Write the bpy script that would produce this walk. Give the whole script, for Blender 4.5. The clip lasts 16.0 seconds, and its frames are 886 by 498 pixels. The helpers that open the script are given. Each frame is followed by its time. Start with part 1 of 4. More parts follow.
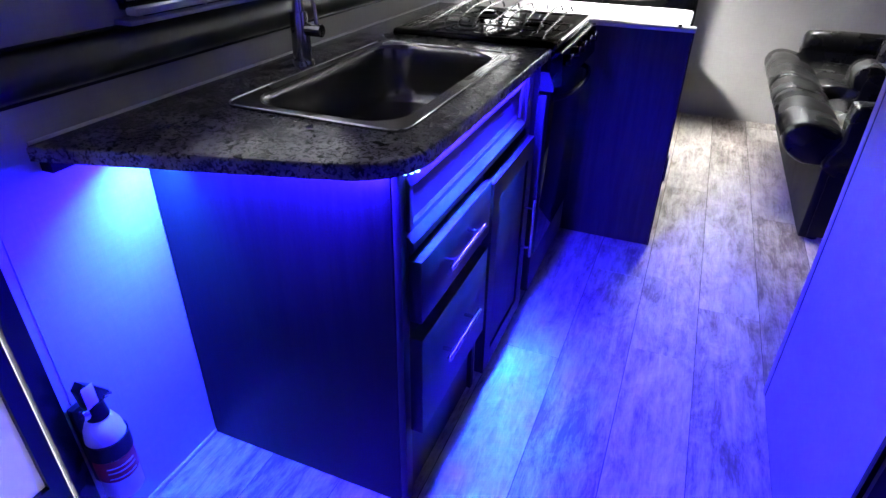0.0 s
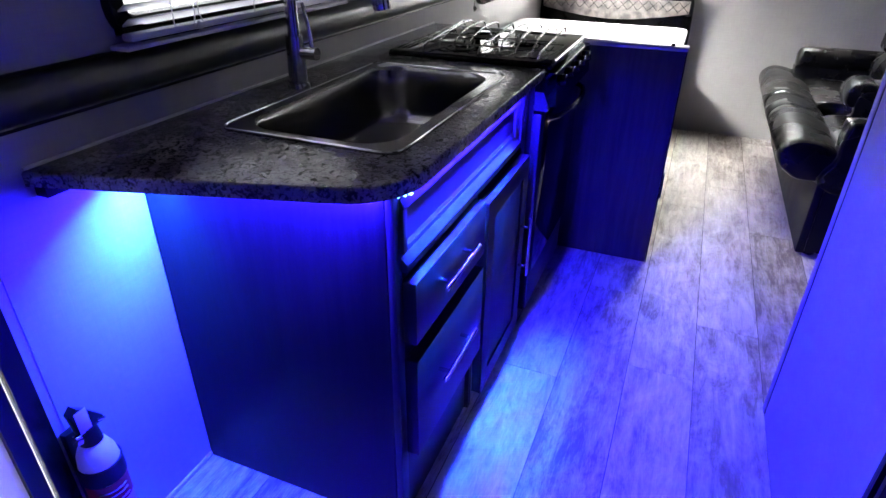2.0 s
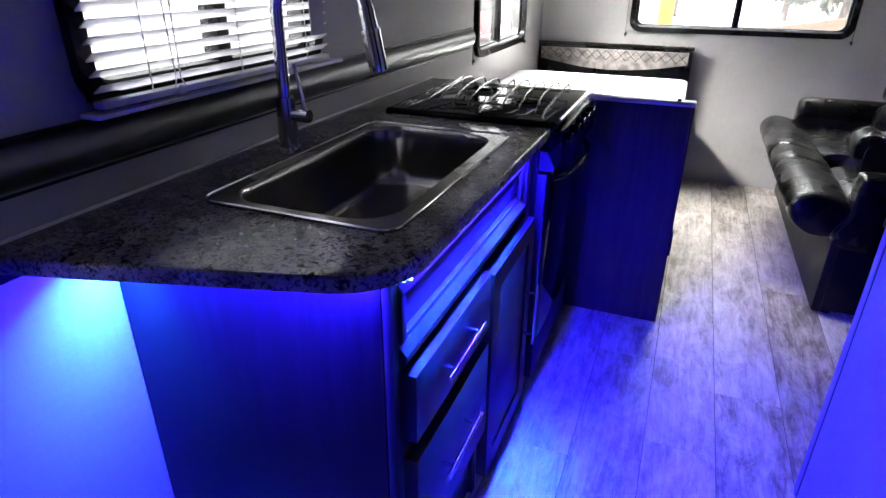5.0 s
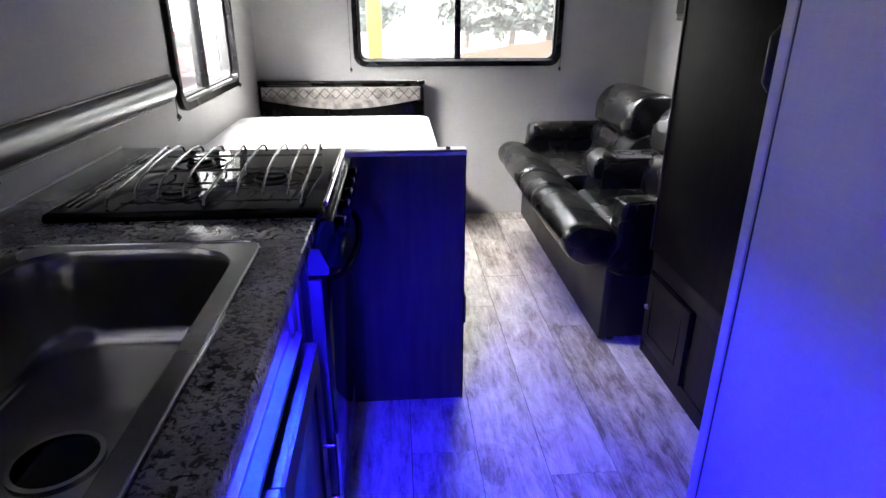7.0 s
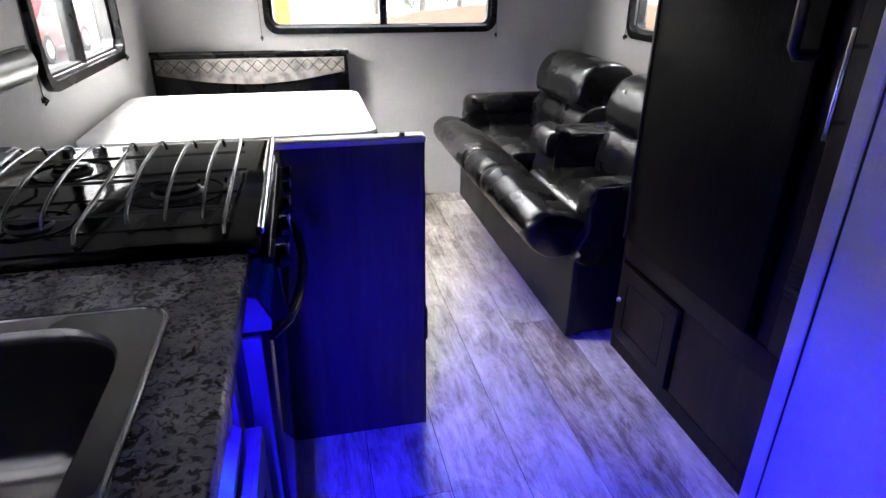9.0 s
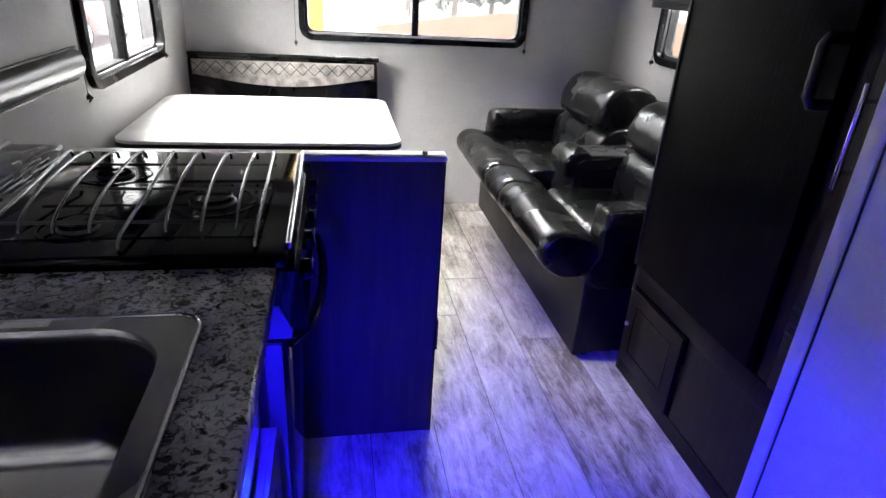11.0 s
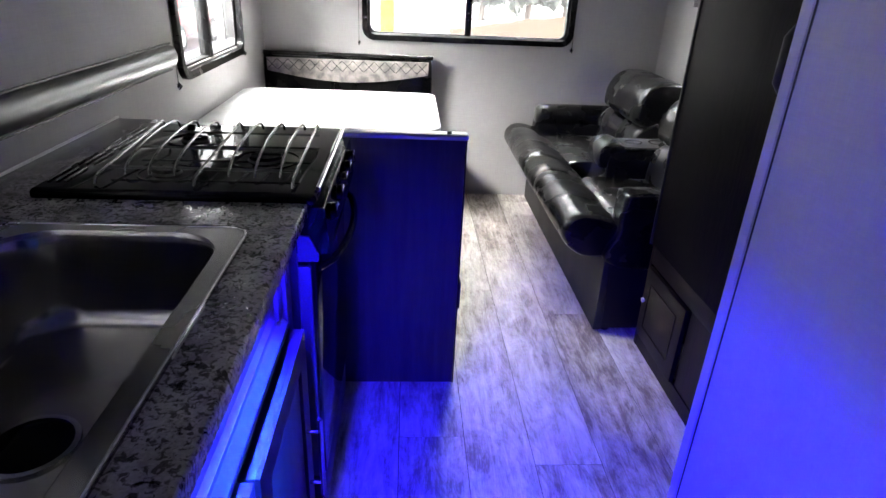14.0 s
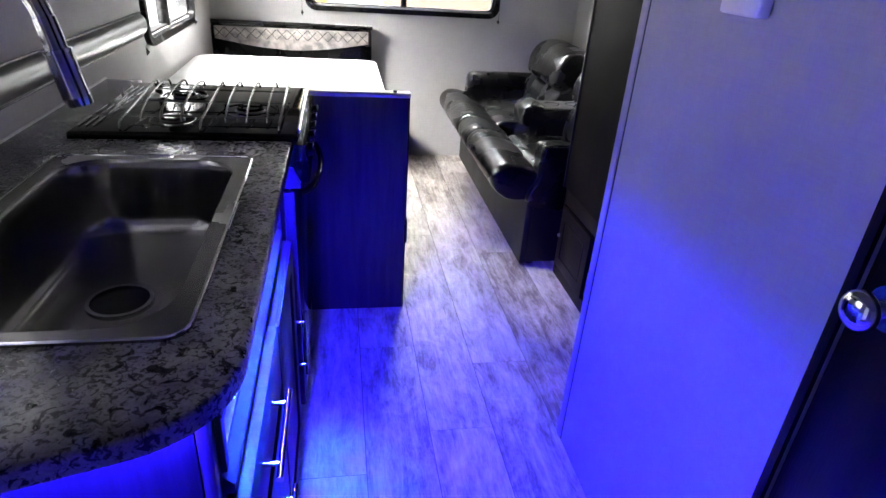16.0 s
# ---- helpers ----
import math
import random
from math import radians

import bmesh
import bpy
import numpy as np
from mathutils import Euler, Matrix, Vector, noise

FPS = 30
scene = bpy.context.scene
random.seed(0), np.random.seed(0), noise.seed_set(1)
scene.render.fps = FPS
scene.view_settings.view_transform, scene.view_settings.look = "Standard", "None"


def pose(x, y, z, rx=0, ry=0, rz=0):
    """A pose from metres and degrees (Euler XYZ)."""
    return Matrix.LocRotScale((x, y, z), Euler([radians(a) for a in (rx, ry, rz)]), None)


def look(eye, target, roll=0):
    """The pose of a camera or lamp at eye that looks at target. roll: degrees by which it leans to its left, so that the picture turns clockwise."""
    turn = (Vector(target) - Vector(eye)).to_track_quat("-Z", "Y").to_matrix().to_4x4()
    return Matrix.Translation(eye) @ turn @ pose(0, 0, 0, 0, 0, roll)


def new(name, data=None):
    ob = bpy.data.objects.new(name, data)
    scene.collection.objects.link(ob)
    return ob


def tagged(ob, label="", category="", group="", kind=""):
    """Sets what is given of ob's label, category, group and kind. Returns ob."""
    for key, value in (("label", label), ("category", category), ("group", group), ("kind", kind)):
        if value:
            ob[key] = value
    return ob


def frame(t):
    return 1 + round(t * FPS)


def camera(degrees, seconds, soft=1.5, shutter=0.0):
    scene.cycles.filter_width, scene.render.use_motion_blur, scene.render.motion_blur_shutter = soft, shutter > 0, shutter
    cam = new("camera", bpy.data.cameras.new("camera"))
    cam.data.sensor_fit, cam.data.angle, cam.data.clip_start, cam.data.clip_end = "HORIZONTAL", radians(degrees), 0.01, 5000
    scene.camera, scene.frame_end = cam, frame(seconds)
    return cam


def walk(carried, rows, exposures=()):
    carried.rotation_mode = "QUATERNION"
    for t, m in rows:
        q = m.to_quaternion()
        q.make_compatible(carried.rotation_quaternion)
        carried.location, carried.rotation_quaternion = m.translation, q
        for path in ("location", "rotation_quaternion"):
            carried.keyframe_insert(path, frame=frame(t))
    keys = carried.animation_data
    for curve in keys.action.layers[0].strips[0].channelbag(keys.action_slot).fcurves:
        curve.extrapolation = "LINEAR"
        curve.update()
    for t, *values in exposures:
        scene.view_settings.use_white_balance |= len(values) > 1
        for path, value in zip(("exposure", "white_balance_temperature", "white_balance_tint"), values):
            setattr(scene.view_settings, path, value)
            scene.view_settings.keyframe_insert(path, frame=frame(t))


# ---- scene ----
cam = camera(73.5, 16.0)
PATH = [
    (0, (0.119, 0.1, 1.279), (-0.529, 1.692, 0.256), 0.9),
    (0.5, (0.117, 0.106, 1.285), (-0.535, 1.703, 0.273), 0.7),
    (1, (0.121, 0.106, 1.278), (-0.533, 1.701, 0.265), 0.7),
    (1.5, (0.127, 0.108, 1.282), (-0.528, 1.7, 0.265), 0.5),
    (2, (0.127, 0.108, 1.289), (-0.531, 1.724, 0.312), 0.5),
    (2.5, (0.122, 0.107, 1.294), (-0.527, 1.751, 0.358), 0.9),
    (3, (0.128, 0.106, 1.295), (-0.524, 1.763, 0.386), 1.2),
    (5.3, (0.033, 0.283, 1.303), (-0.638, 1.976, 0.477), 0.3),
    (5.5, (-0.013, 0.325, 1.306), (-0.613, 2.078, 0.553), 0.2),
    (6, (-0.12, 0.429, 1.318), (-0.354, 2.326, 0.728), -1.7),
    (6.5, (-0.137, 0.555, 1.29), (-0.069, 2.424, 0.581), -0.7),
    (7, (-0.102, 0.738, 1.285), (0.042, 2.583, 0.526), 0.1),
    (7.5, (-0.093, 0.839, 1.275), (-0.002, 2.697, 0.538), 1.1),
    (8, (-0.12, 0.948, 1.265), (0.085, 2.776, 0.479), 1.8),
    (8.5, (-0.16, 1.036, 1.264), (0.239, 2.825, 0.464), 1.1),
    (9, (-0.17, 1.08, 1.25), (0.237, 2.845, 0.402), 0.5),
    (11.5, (-0.183, 1.035, 1.313), (0.149, 2.823, 0.48), 4.5),
    (12, (-0.193, 1.027, 1.315), (0.101, 2.828, 0.495), 4.4),
    (12.5, (-0.183, 0.998, 1.313), (0.121, 2.798, 0.497), 4.9),
    (13, (-0.155, 0.967, 1.324), (0.168, 2.751, 0.48), 5.1),
    (13.5, (-0.107, 0.884, 1.306), (0.157, 2.679, 0.465), 4.4),
    (14, (-0.076, 0.766, 1.313), (0.053, 2.577, 0.473), 2.7),
    (14.5, (-0.087, 0.693, 1.337), (-0.012, 2.546, 0.586), 2.0),
    (15, (-0.146, 0.58, 1.342), (0.053, 2.416, 0.572), 3.5),
    (15.5, (-0.176, 0.448, 1.345), (0.128, 2.199, 0.426), 4.5),
    (16, (-0.146, 0.381, 1.36), (0.192, 2.13, 0.45), 4.1),
]
walk(cam, [(t, look(eye, target, roll)) for t, eye, target, roll in PATH], [(0, 1.33), (5, 1.18), (13, 1.20), (15, 1.38), (16, 1.46)])

# ---- light ----
world = bpy.data.worlds.new("world")
scene.world = world
world.use_nodes = True
wn = world.node_tree.nodes
sky = wn.new("ShaderNodeTexSky")
sky.sky_type = 'NISHITA'
sky.sun_disc = False
sky.sun_elevation, sky.sun_rotation = radians(48), radians(200)
world.node_tree.links.new(sky.outputs[0], wn["Background"].inputs[0])
wn["Background"].inputs[1].default_value = 0.10


def lamp(name, kind, m, energy, colour, **extra):
    data = bpy.data.lights.new(name, kind)
    data.energy, data.color = energy, colour
    for key, value in extra.items():
        if key == "size": data.size = value
        if key == "size_y": data.size_y = value
        if key == "shape": data.shape = value
        if key == "angle": data.angle = value
        if key == "spread": data.spread = value
    ob = new(name, data)
    ob.matrix_world = m
    return ob


DAY = (1.0, 0.985, 0.97)
LED = (0.013, 0.005, 1.0)
LED_CORE = (0.010, 0.110, 1.0)
lamp("sun", "SUN", look((0, 0, 10), (1.5, 5.0, 0)), 5.0, DAY, angle=radians(10))
# sky light let in by the windows
lamp("window_light_north", "AREA", look((0.28, 4.80, 1.95), (0.28, 3.6, 0.6)), 36, DAY, shape="RECTANGLE", size=1.2, size_y=0.5, spread=radians(125))
lamp("window_light_west", "AREA", look((-1.30, 3.5, 1.75), (0.9, 4.1, 0.7)), 70, DAY, shape="RECTANGLE", size=0.8, size_y=0.45, spread=radians(95))
lamp("window_light_sink", "AREA", look((-1.20, 1.32, 1.75), (0.2, 1.32, 0.9)), 5, DAY, shape="RECTANGLE", size=0.7, size_y=0.45)
lamp("window_light_east", "AREA", look((1.78, 3.5, 1.8), (-0.9, 3.1, 1.0)), 72, DAY, shape="RECTANGLE", size=0.8, size_y=0.45, spread=radians(115))
# blue strip lights under the worktop
lamp("strip_light_front", "AREA", look((-0.274, 1.34, 0.876), (-0.240, 1.34, 0.0)), 36, LED, shape="RECTANGLE", size=0.72, size_y=0.007)
# added fill lamp past the edge, standing in for the strip's sideways glow
lamp("strip_fill_outer", "AREA", look((-0.260, 1.29, 0.878), (0.34, 1.29, 0.27)), 0.7, LED, shape="RECTANGLE", size=0.64, size_y=0.004)
lamp("strip_light_core", "AREA", look((-0.274, 1.29, 0.875), (-0.272, 1.29, 0.0)), 5.2, LED_CORE, shape="RECTANGLE", size=0.64, size_y=0.006, spread=radians(48))
lamp("strip_light_end", "AREA", look((-0.60, 0.921, 0.872), (-0.60, 0.82, 0.0)), 38, LED, shape="RECTANGLE", size=0.55, size_y=0.008)
lamp("strip_light_tail", "AREA", look((-0.80, 0.912, 0.870), (-0.92, 0.82, 0.50)), 4, LED_CORE, shape="RECTANGLE", size=0.05, size_y=0.008, spread=radians(95))

# ---- materials ----


def material(name, colour, rough=0.5, metal=0.0, second=None, scale=8.0, stretch=(1, 1, 1), bump=0.0, bump_scale=60.0,
             spread=(0.35, 0.65), wear=0.12, coat=0.0, random_tone=0.0, emit=0.0, spec=0.5):
    """Two scales of noise between two colours, uneven gloss and fine relief."""
    mat = bpy.data.materials.new(name)
    mat.use_nodes = True
    nodes, links = mat.node_tree.nodes, mat.node_tree.links
    b = nodes["Principled BSDF"]
    second = second or tuple(c * 0.8 for c in colour)
    coord = nodes.new("ShaderNodeTexCoord")
    geo = nodes.new("ShaderNodeNewGeometry")
    mapping = nodes.new("ShaderNodeMapping")
    mapping.inputs["Scale"].default_value = stretch
    links.new(geo.outputs["Position"], mapping.inputs["Vector"])
    big = nodes.new("ShaderNodeTexNoise")
    big.inputs["Scale"].default_value = scale
    big.inputs["Detail"].default_value = 6
    links.new(mapping.outputs[0], big.inputs["Vector"])
    ramp = nodes.new("ShaderNodeValToRGB")
    ramp.color_ramp.elements[0].position, ramp.color_ramp.elements[1].position = spread
    ramp.color_ramp.elements[0].color, ramp.color_ramp.elements[1].color = (*second, 1), (*colour, 1)
    links.new(big.outputs["Fac"], ramp.inputs["Fac"])
    fine = nodes.new("ShaderNodeTexNoise")
    fine.inputs["Scale"].default_value = bump_scale
    fine.inputs["Detail"].default_value = 4
    links.new(mapping.outputs[0], fine.inputs["Vector"])
    mix = nodes.new("ShaderNodeMix")
    mix.data_type, mix.blend_type = "RGBA", "MULTIPLY"
    tone = nodes.new("ShaderNodeMapRange")
    tone.inputs["To Min"].default_value, tone.inputs["To Max"].default_value = 1 - wear, 1 + wear
    links.new(fine.outputs["Fac"], tone.inputs["Value"])
    mix.inputs["Factor"].default_value = 1
    links.new(ramp.outputs[0], mix.inputs["A"])
    last = tone.outputs[0]
    if random_tone:
        info = nodes.new("ShaderNodeObjectInfo")
        rt = nodes.new("ShaderNodeMapRange")
        rt.inputs["To Min"].default_value, rt.inputs["To Max"].default_value = 1 - random_tone, 1 + random_tone
        links.new(info.outputs["Random"], rt.inputs["Value"])
        mul = nodes.new("ShaderNodeMath")
        mul.operation = "MULTIPLY"
        links.new(rt.outputs[0], mul.inputs[0])
        links.new(last, mul.inputs[1])
        last = mul.outputs[0]
    links.new(last, mix.inputs["B"])
    links.new(mix.outputs["Result"], b.inputs["Base Color"])
    rr = nodes.new("ShaderNodeMapRange")
    rr.inputs["To Min"].default_value, rr.inputs["To Max"].default_value = max(rough - 0.08, 0.02), min(rough + 0.08, 1)
    links.new(big.outputs["Fac"], rr.inputs["Value"])
    links.new(rr.outputs[0], b.inputs["Roughness"])
    b.inputs["Metallic"].default_value = metal
    b.inputs["Coat Weight"].default_value = coat
    b.inputs["Specular IOR Level"].default_value = spec
    if bump:
        bn = nodes.new("ShaderNodeBump")
        bn.inputs["Strength"].default_value = bump
        bn.inputs["Distance"].default_value = 0.002
        links.new(fine.outputs["Fac"], bn.inputs["Height"])
        links.new(bn.outputs[0], b.inputs["Normal"])
    if emit:
        b.inputs["Emission Color"].default_value = (*colour, 1)
        b.inputs["Emission Strength"].default_value = emit
    return mat


def glass_material(name, tint=(1, 1, 1)):
    mat = bpy.data.materials.new(name)
    mat.use_nodes = True
    b = mat.node_tree.nodes["Principled BSDF"]
    b.inputs["Base Color"].default_value = (*tint, 1)
    b.inputs["Transmission Weight"].default_value = 1
    b.inputs["Roughness"].default_value = 0.0
    b.inputs["IOR"].default_value = 1.02
    # a faint translucent veil, added to imitate the washed-out glare of the view
    nodes, links = mat.node_tree.nodes, mat.node_tree.links
    veil, mx = nodes.new("ShaderNodeBsdfTranslucent"), nodes.new("ShaderNodeMixShader")
    mx.inputs[0].default_value = 0.02
    links.new(b.outputs[0], mx.inputs[1])
    links.new(veil.outputs[0], mx.inputs[2])
    links.new(mx.outputs[0], nodes["Material Output"].inputs["Surface"])
    return mat


def wallpaper(name, colour):
    """Woven linen-look wallboard: fine crossed threads."""
    mat = material(name, colour, rough=0.75, second=tuple(c * 0.9 for c in colour), scale=3, wear=0.05)
    nodes, links = mat.node_tree.nodes, mat.node_tree.links
    geo = nodes.new("ShaderNodeNewGeometry")
    total = nodes.new("ShaderNodeMath")
    total.operation = "ADD"
    for i, st in enumerate(((14, 14, 330), (330, 330, 14))):
        mp = nodes.new("ShaderNodeMapping")
        mp.inputs["Scale"].default_value = st
        links.new(geo.outputs["Position"], mp.inputs["Vector"])
        n = nodes.new("ShaderNodeTexNoise")
        n.inputs["Scale"].default_value = 1.0
        n.inputs["Detail"].default_value = 2
        links.new(mp.outputs[0], n.inputs["Vector"])
        links.new(n.outputs["Fac"], total.inputs[i])
    rng = nodes.new("ShaderNodeMapRange")
    rng.inputs["From Min"].default_value, rng.inputs["From Max"].default_value = 0.6, 1.4
    rng.inputs["To Min"].default_value, rng.inputs["To Max"].default_value = 0.95, 1.05
    links.new(total.outputs[0], rng.inputs["Value"])
    b = nodes["Principled BSDF"]
    old = b.inputs["Base Color"].links[0].from_socket
    mul = nodes.new("ShaderNodeMix")
    mul.data_type, mul.blend_type = "RGBA", "MULTIPLY"
    mul.inputs["Factor"].default_value = 1
    links.new(old, mul.inputs["A"])
    links.new(rng.outputs[0], mul.inputs["B"])
    links.new(mul.outputs["Result"], b.inputs["Base Color"])
    bn = nodes.new("ShaderNodeBump")
    bn.inputs["Strength"].default_value, bn.inputs["Distance"].default_value = 0.12, 0.001
    links.new(total.outputs[0], bn.inputs["Height"])
    links.new(bn.outputs[0], b.inputs["Normal"])
    return mat


M_WALL = wallpaper("linen_wallboard", (0.39, 0.38, 0.37))
def plank_material():
    """Whitewashed, weathered boards: long streaks, worn pale patches, fine grain; each board shifted by its own random number."""
    mat = bpy.data.materials.new("weathered_plank")
    mat.use_nodes = True
    nodes, links = mat.node_tree.nodes, mat.node_tree.links
    b = nodes["Principled BSDF"]
    geo, info = nodes.new("ShaderNodeNewGeometry"), nodes.new("ShaderNodeObjectInfo")
    shift = nodes.new("ShaderNodeVectorMath")
    shift.operation = "MULTIPLY_ADD"
    shift.inputs[1].default_value = (31.0, 47.0, 13.0)
    links.new(info.outputs["Random"], shift.inputs[0])
    links.new(geo.outputs["Position"], shift.inputs[2])

    def grain(st, detail, rough):
        mp = nodes.new("ShaderNodeMapping")
        mp.inputs["Scale"].default_value = st
        links.new(shift.outputs[0], mp.inputs["Vector"])
        n = nodes.new("ShaderNodeTexNoise")
        n.inputs["Scale"].default_value = 1.0
        n.inputs["Detail"].default_value = detail
        n.inputs["Roughness"].default_value = rough
        n.inputs["Distortion"].default_value = 0.6
        links.new(mp.outputs[0], n.inputs["Vector"])
        return n.outputs["Fac"]

    def math_node(op, a, c):
        m = nodes.new("ShaderNodeMath")
        m.operation = op
        for i, v in enumerate((a, c)):
            if isinstance(v, float):
                m.inputs[i].default_value = v
            else:
                links.new(v, m.inputs[i])
        return m.outputs[0]
    streak, patch, fine = grain((34, 4.2, 1), 11, 0.78), grain((11, 4.6, 1), 10, 0.76), grain((210, 30, 1), 3, 0.7)
    total = math_node("ADD", math_node("ADD", math_node("MULTIPLY", streak, 0.42), math_node("MULTIPLY", patch, 0.46)), math_node("MULTIPLY", fine, 0.12))
    tone = math_node("ADD", total, math_node("MULTIPLY", math_node("SUBTRACT", info.outputs["Random"], 0.5), 0.07))
    ramp = nodes.new("ShaderNodeValToRGB")
    e = ramp.color_ramp.elements
    e[0].position, e[0].color = 0.36, (0.11, 0.088, 0.076, 1)
    e[1].position, e[1].color = 0.62, (0.72, 0.68, 0.63, 1)
    for at, tint in ((0.432, (0.20, 0.165, 0.145, 1)), (0.468, (0.33, 0.285, 0.25, 1)), (0.53, (0.50, 0.46, 0.42, 1))):
        stop = e.new(at)
        stop.color = tint
    links.new(tone, ramp.inputs["Fac"])
    links.new(ramp.outputs[0], b.inputs["Base Color"])
    rr = nodes.new("ShaderNodeMapRange")
    rr.inputs["To Min"].default_value, rr.inputs["To Max"].default_value = 0.34, 0.6
    links.new(patch, rr.inputs["Value"])
    links.new(rr.outputs[0], b.inputs["Roughness"])
    bn = nodes.new("ShaderNodeBump")
    bn.inputs["Strength"].default_value, bn.inputs["Distance"].default_value = 0.25, 0.0012
    links.new(total, bn.inputs["Height"])
    links.new(bn.outputs[0], b.inputs["Normal"])
    return mat


# ceiling is out of view; darkened to cut bounce light and hob reflections
M_CEIL = material("darkened_ceiling_board", (0.18, 0.18, 0.178), 0.8, bump=0.1)
M_PLANK = plank_material()
M_JOINT = material("plank_joint", (0.06, 0.05, 0.045), 0.8)
M_WOOD = material("dark_stained_wood", (0.013, 0.010, 0.009), 0.36, second=(0.005, 0.0038, 0.0033), scale=6, stretch=(6, 6, 0.6),
                  bump=0.25, bump_scale=40, wear=0.3, spec=0.07)
M_WOOD_FRONT = material("dark_wood_front", (0.034, 0.029, 0.028), 0.42, second=(0.020, 0.017, 0.0165), scale=6, stretch=(6, 6, 0.6),
                        bump=0.03, bump_scale=40, wear=0.2, spec=0.15)
M_WOOD_PART = material("dark_partition_board", (0.05, 0.046, 0.046), 0.42, second=(0.034, 0.031, 0.031), scale=7, stretch=(7, 7, 0.5),
                       bump=0.2, bump_scale=45, wear=0.25, spec=0.2)
# end panel's own copy of the cabinet wood, darkened to imitate its deep shade
M_WOOD_SIDE = material("shade_darkened_wood_side", (0.020, 0.018, 0.018), 0.5, second=(0.015, 0.0135, 0.0135), scale=7, stretch=(7, 7, 0.5),
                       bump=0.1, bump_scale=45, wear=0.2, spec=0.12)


def counter_material():
    """Stone-look laminate: cloudy grey with small dark flecks."""
    mat = material("speckled_laminate", (0.215, 0.205, 0.216), 0.20, second=(0.115, 0.108, 0.117), scale=17, bump=0.03, bump_scale=260, spread=(0.35, 0.65), wear=0.45)
    nodes, links = mat.node_tree.nodes, mat.node_tree.links
    geo = nodes.new("ShaderNodeNewGeometry")
    b = nodes["Principled BSDF"]
    for scale, lo, hi, dark in ((130, 0.40, 0.49, 0.28), (62, 0.37, 0.42, 0.18)):
        n = nodes.new("ShaderNodeTexNoise")
        n.inputs["Scale"].default_value, n.inputs["Detail"].default_value, n.inputs["Distortion"].default_value = scale, 5, 0.8
        links.new(geo.outputs["Position"], n.inputs["Vector"])
        rng = nodes.new("ShaderNodeMapRange")
        rng.inputs["From Min"].default_value, rng.inputs["From Max"].default_value = lo, hi
        rng.inputs["To Min"].default_value = dark
        links.new(n.outputs["Fac"], rng.inputs["Value"])
        mul = nodes.new("ShaderNodeMix")
        mul.data_type, mul.blend_type = "RGBA", "MULTIPLY"
        mul.inputs["Factor"].default_value = 1
        links.new(b.inputs["Base Color"].links[0].from_socket, mul.inputs["A"])
        links.new(rng.outputs[0], mul.inputs["B"])
        links.new(mul.outputs["Result"], b.inputs["Base Color"])
    return mat


M_COUNTER = counter_material()
M_STEEL = material("brushed_steel", (0.29, 0.282, 0.277), 0.22, 1.0, second=(0.25, 0.243, 0.238), scale=4, stretch=(1, 1, 0.5), wear=0.08)
M_CHROME = material("chrome", (0.75, 0.75, 0.76), 0.12, 1.0, wear=0.05)
M_NICKEL = material("satin_nickel", (0.56, 0.545, 0.53), 0.14, 1.0, wear=0.05)
M_ENAMEL = material("black_enamel", (0.0015, 0.0015, 0.0015), 0.035, wear=0.12, spec=0.14)
M_BLACK = material("black_plastic", (0.007, 0.007, 0.0075), 0.38, bump=0.1, spec=0.3)
M_IRON = material("black_iron", (0.015, 0.015, 0.015), 0.5, bump=0.2)
M_WIRE = material("grey_enamelled_wire", (0.40, 0.40, 0.395), 0.24, 1.0, wear=0.2)
M_LEATHER = material("black_leather", (0.003, 0.003, 0.003), 0.27, second=(0.002, 0.002, 0.002), scale=5, bump=0.22, bump_scale=85, spec=0.36)
M_LEATHER_GREY = material("dark_grey_vinyl", (0.010, 0.0095, 0.0095), 0.5, bump=0.25, bump_scale=120, spec=0.25)
M_WHITE = material("white_laminate", (0.86, 0.86, 0.85), 0.35, wear=0.03)
M_SLAT = material("white_slat", (0.86, 0.86, 0.87), 0.4, wear=0.04)


def let_light_through(mat, share):
    """Thin white plastic that glows when lit from behind."""
    nodes, links = mat.node_tree.nodes, mat.node_tree.links
    tr, mx = nodes.new("ShaderNodeBsdfTranslucent"), nodes.new("ShaderNodeMixShader")
    tr.inputs["Color"].default_value = (0.85, 0.85, 0.86, 1)
    mx.inputs[0].default_value = share
    links.new(nodes["Principled BSDF"].outputs[0], mx.inputs[1])
    links.new(tr.outputs[0], mx.inputs[2])
    links.new(mx.outputs[0], nodes["Material Output"].inputs["Surface"])


M_SLAT_THIN = material("thin_white_slat", (0.86, 0.86, 0.87), 0.4, wear=0.04)
let_light_through(M_SLAT_THIN, 0.7)
M_FROST = material("frosted_pane", (0.8, 0.78, 0.76), 0.3, wear=0.05)
let_light_through(M_FROST, 0.3)
M_PLASTIC_WHITE = material("white_plastic", (0.78, 0.78, 0.78), 0.4, wear=0.04)
M_RUBBER = material("black_rubber", (0.02, 0.02, 0.02), 0.6)
M_FRAME = material("black_window_frame", (0.006, 0.006, 0.0065), 0.25, spec=0.2)
M_GLOSS = material("gloss_black_trim", (0.006, 0.006, 0.006), 0.16, wear=0.2)
M_PEWTER = material("pewter_trim", (0.17, 0.17, 0.168), 0.36, 1.0, wear=0.1)
M_GLASS = glass_material("window_glass")
M_DIODE = material("blue_diodes", (0.06, 0.34, 1.0), 0.4, emit=12)
M_DIODE_BRIGHT = material("bright_blue_diodes", (0.12, 0.45, 1.0), 0.4, emit=14)
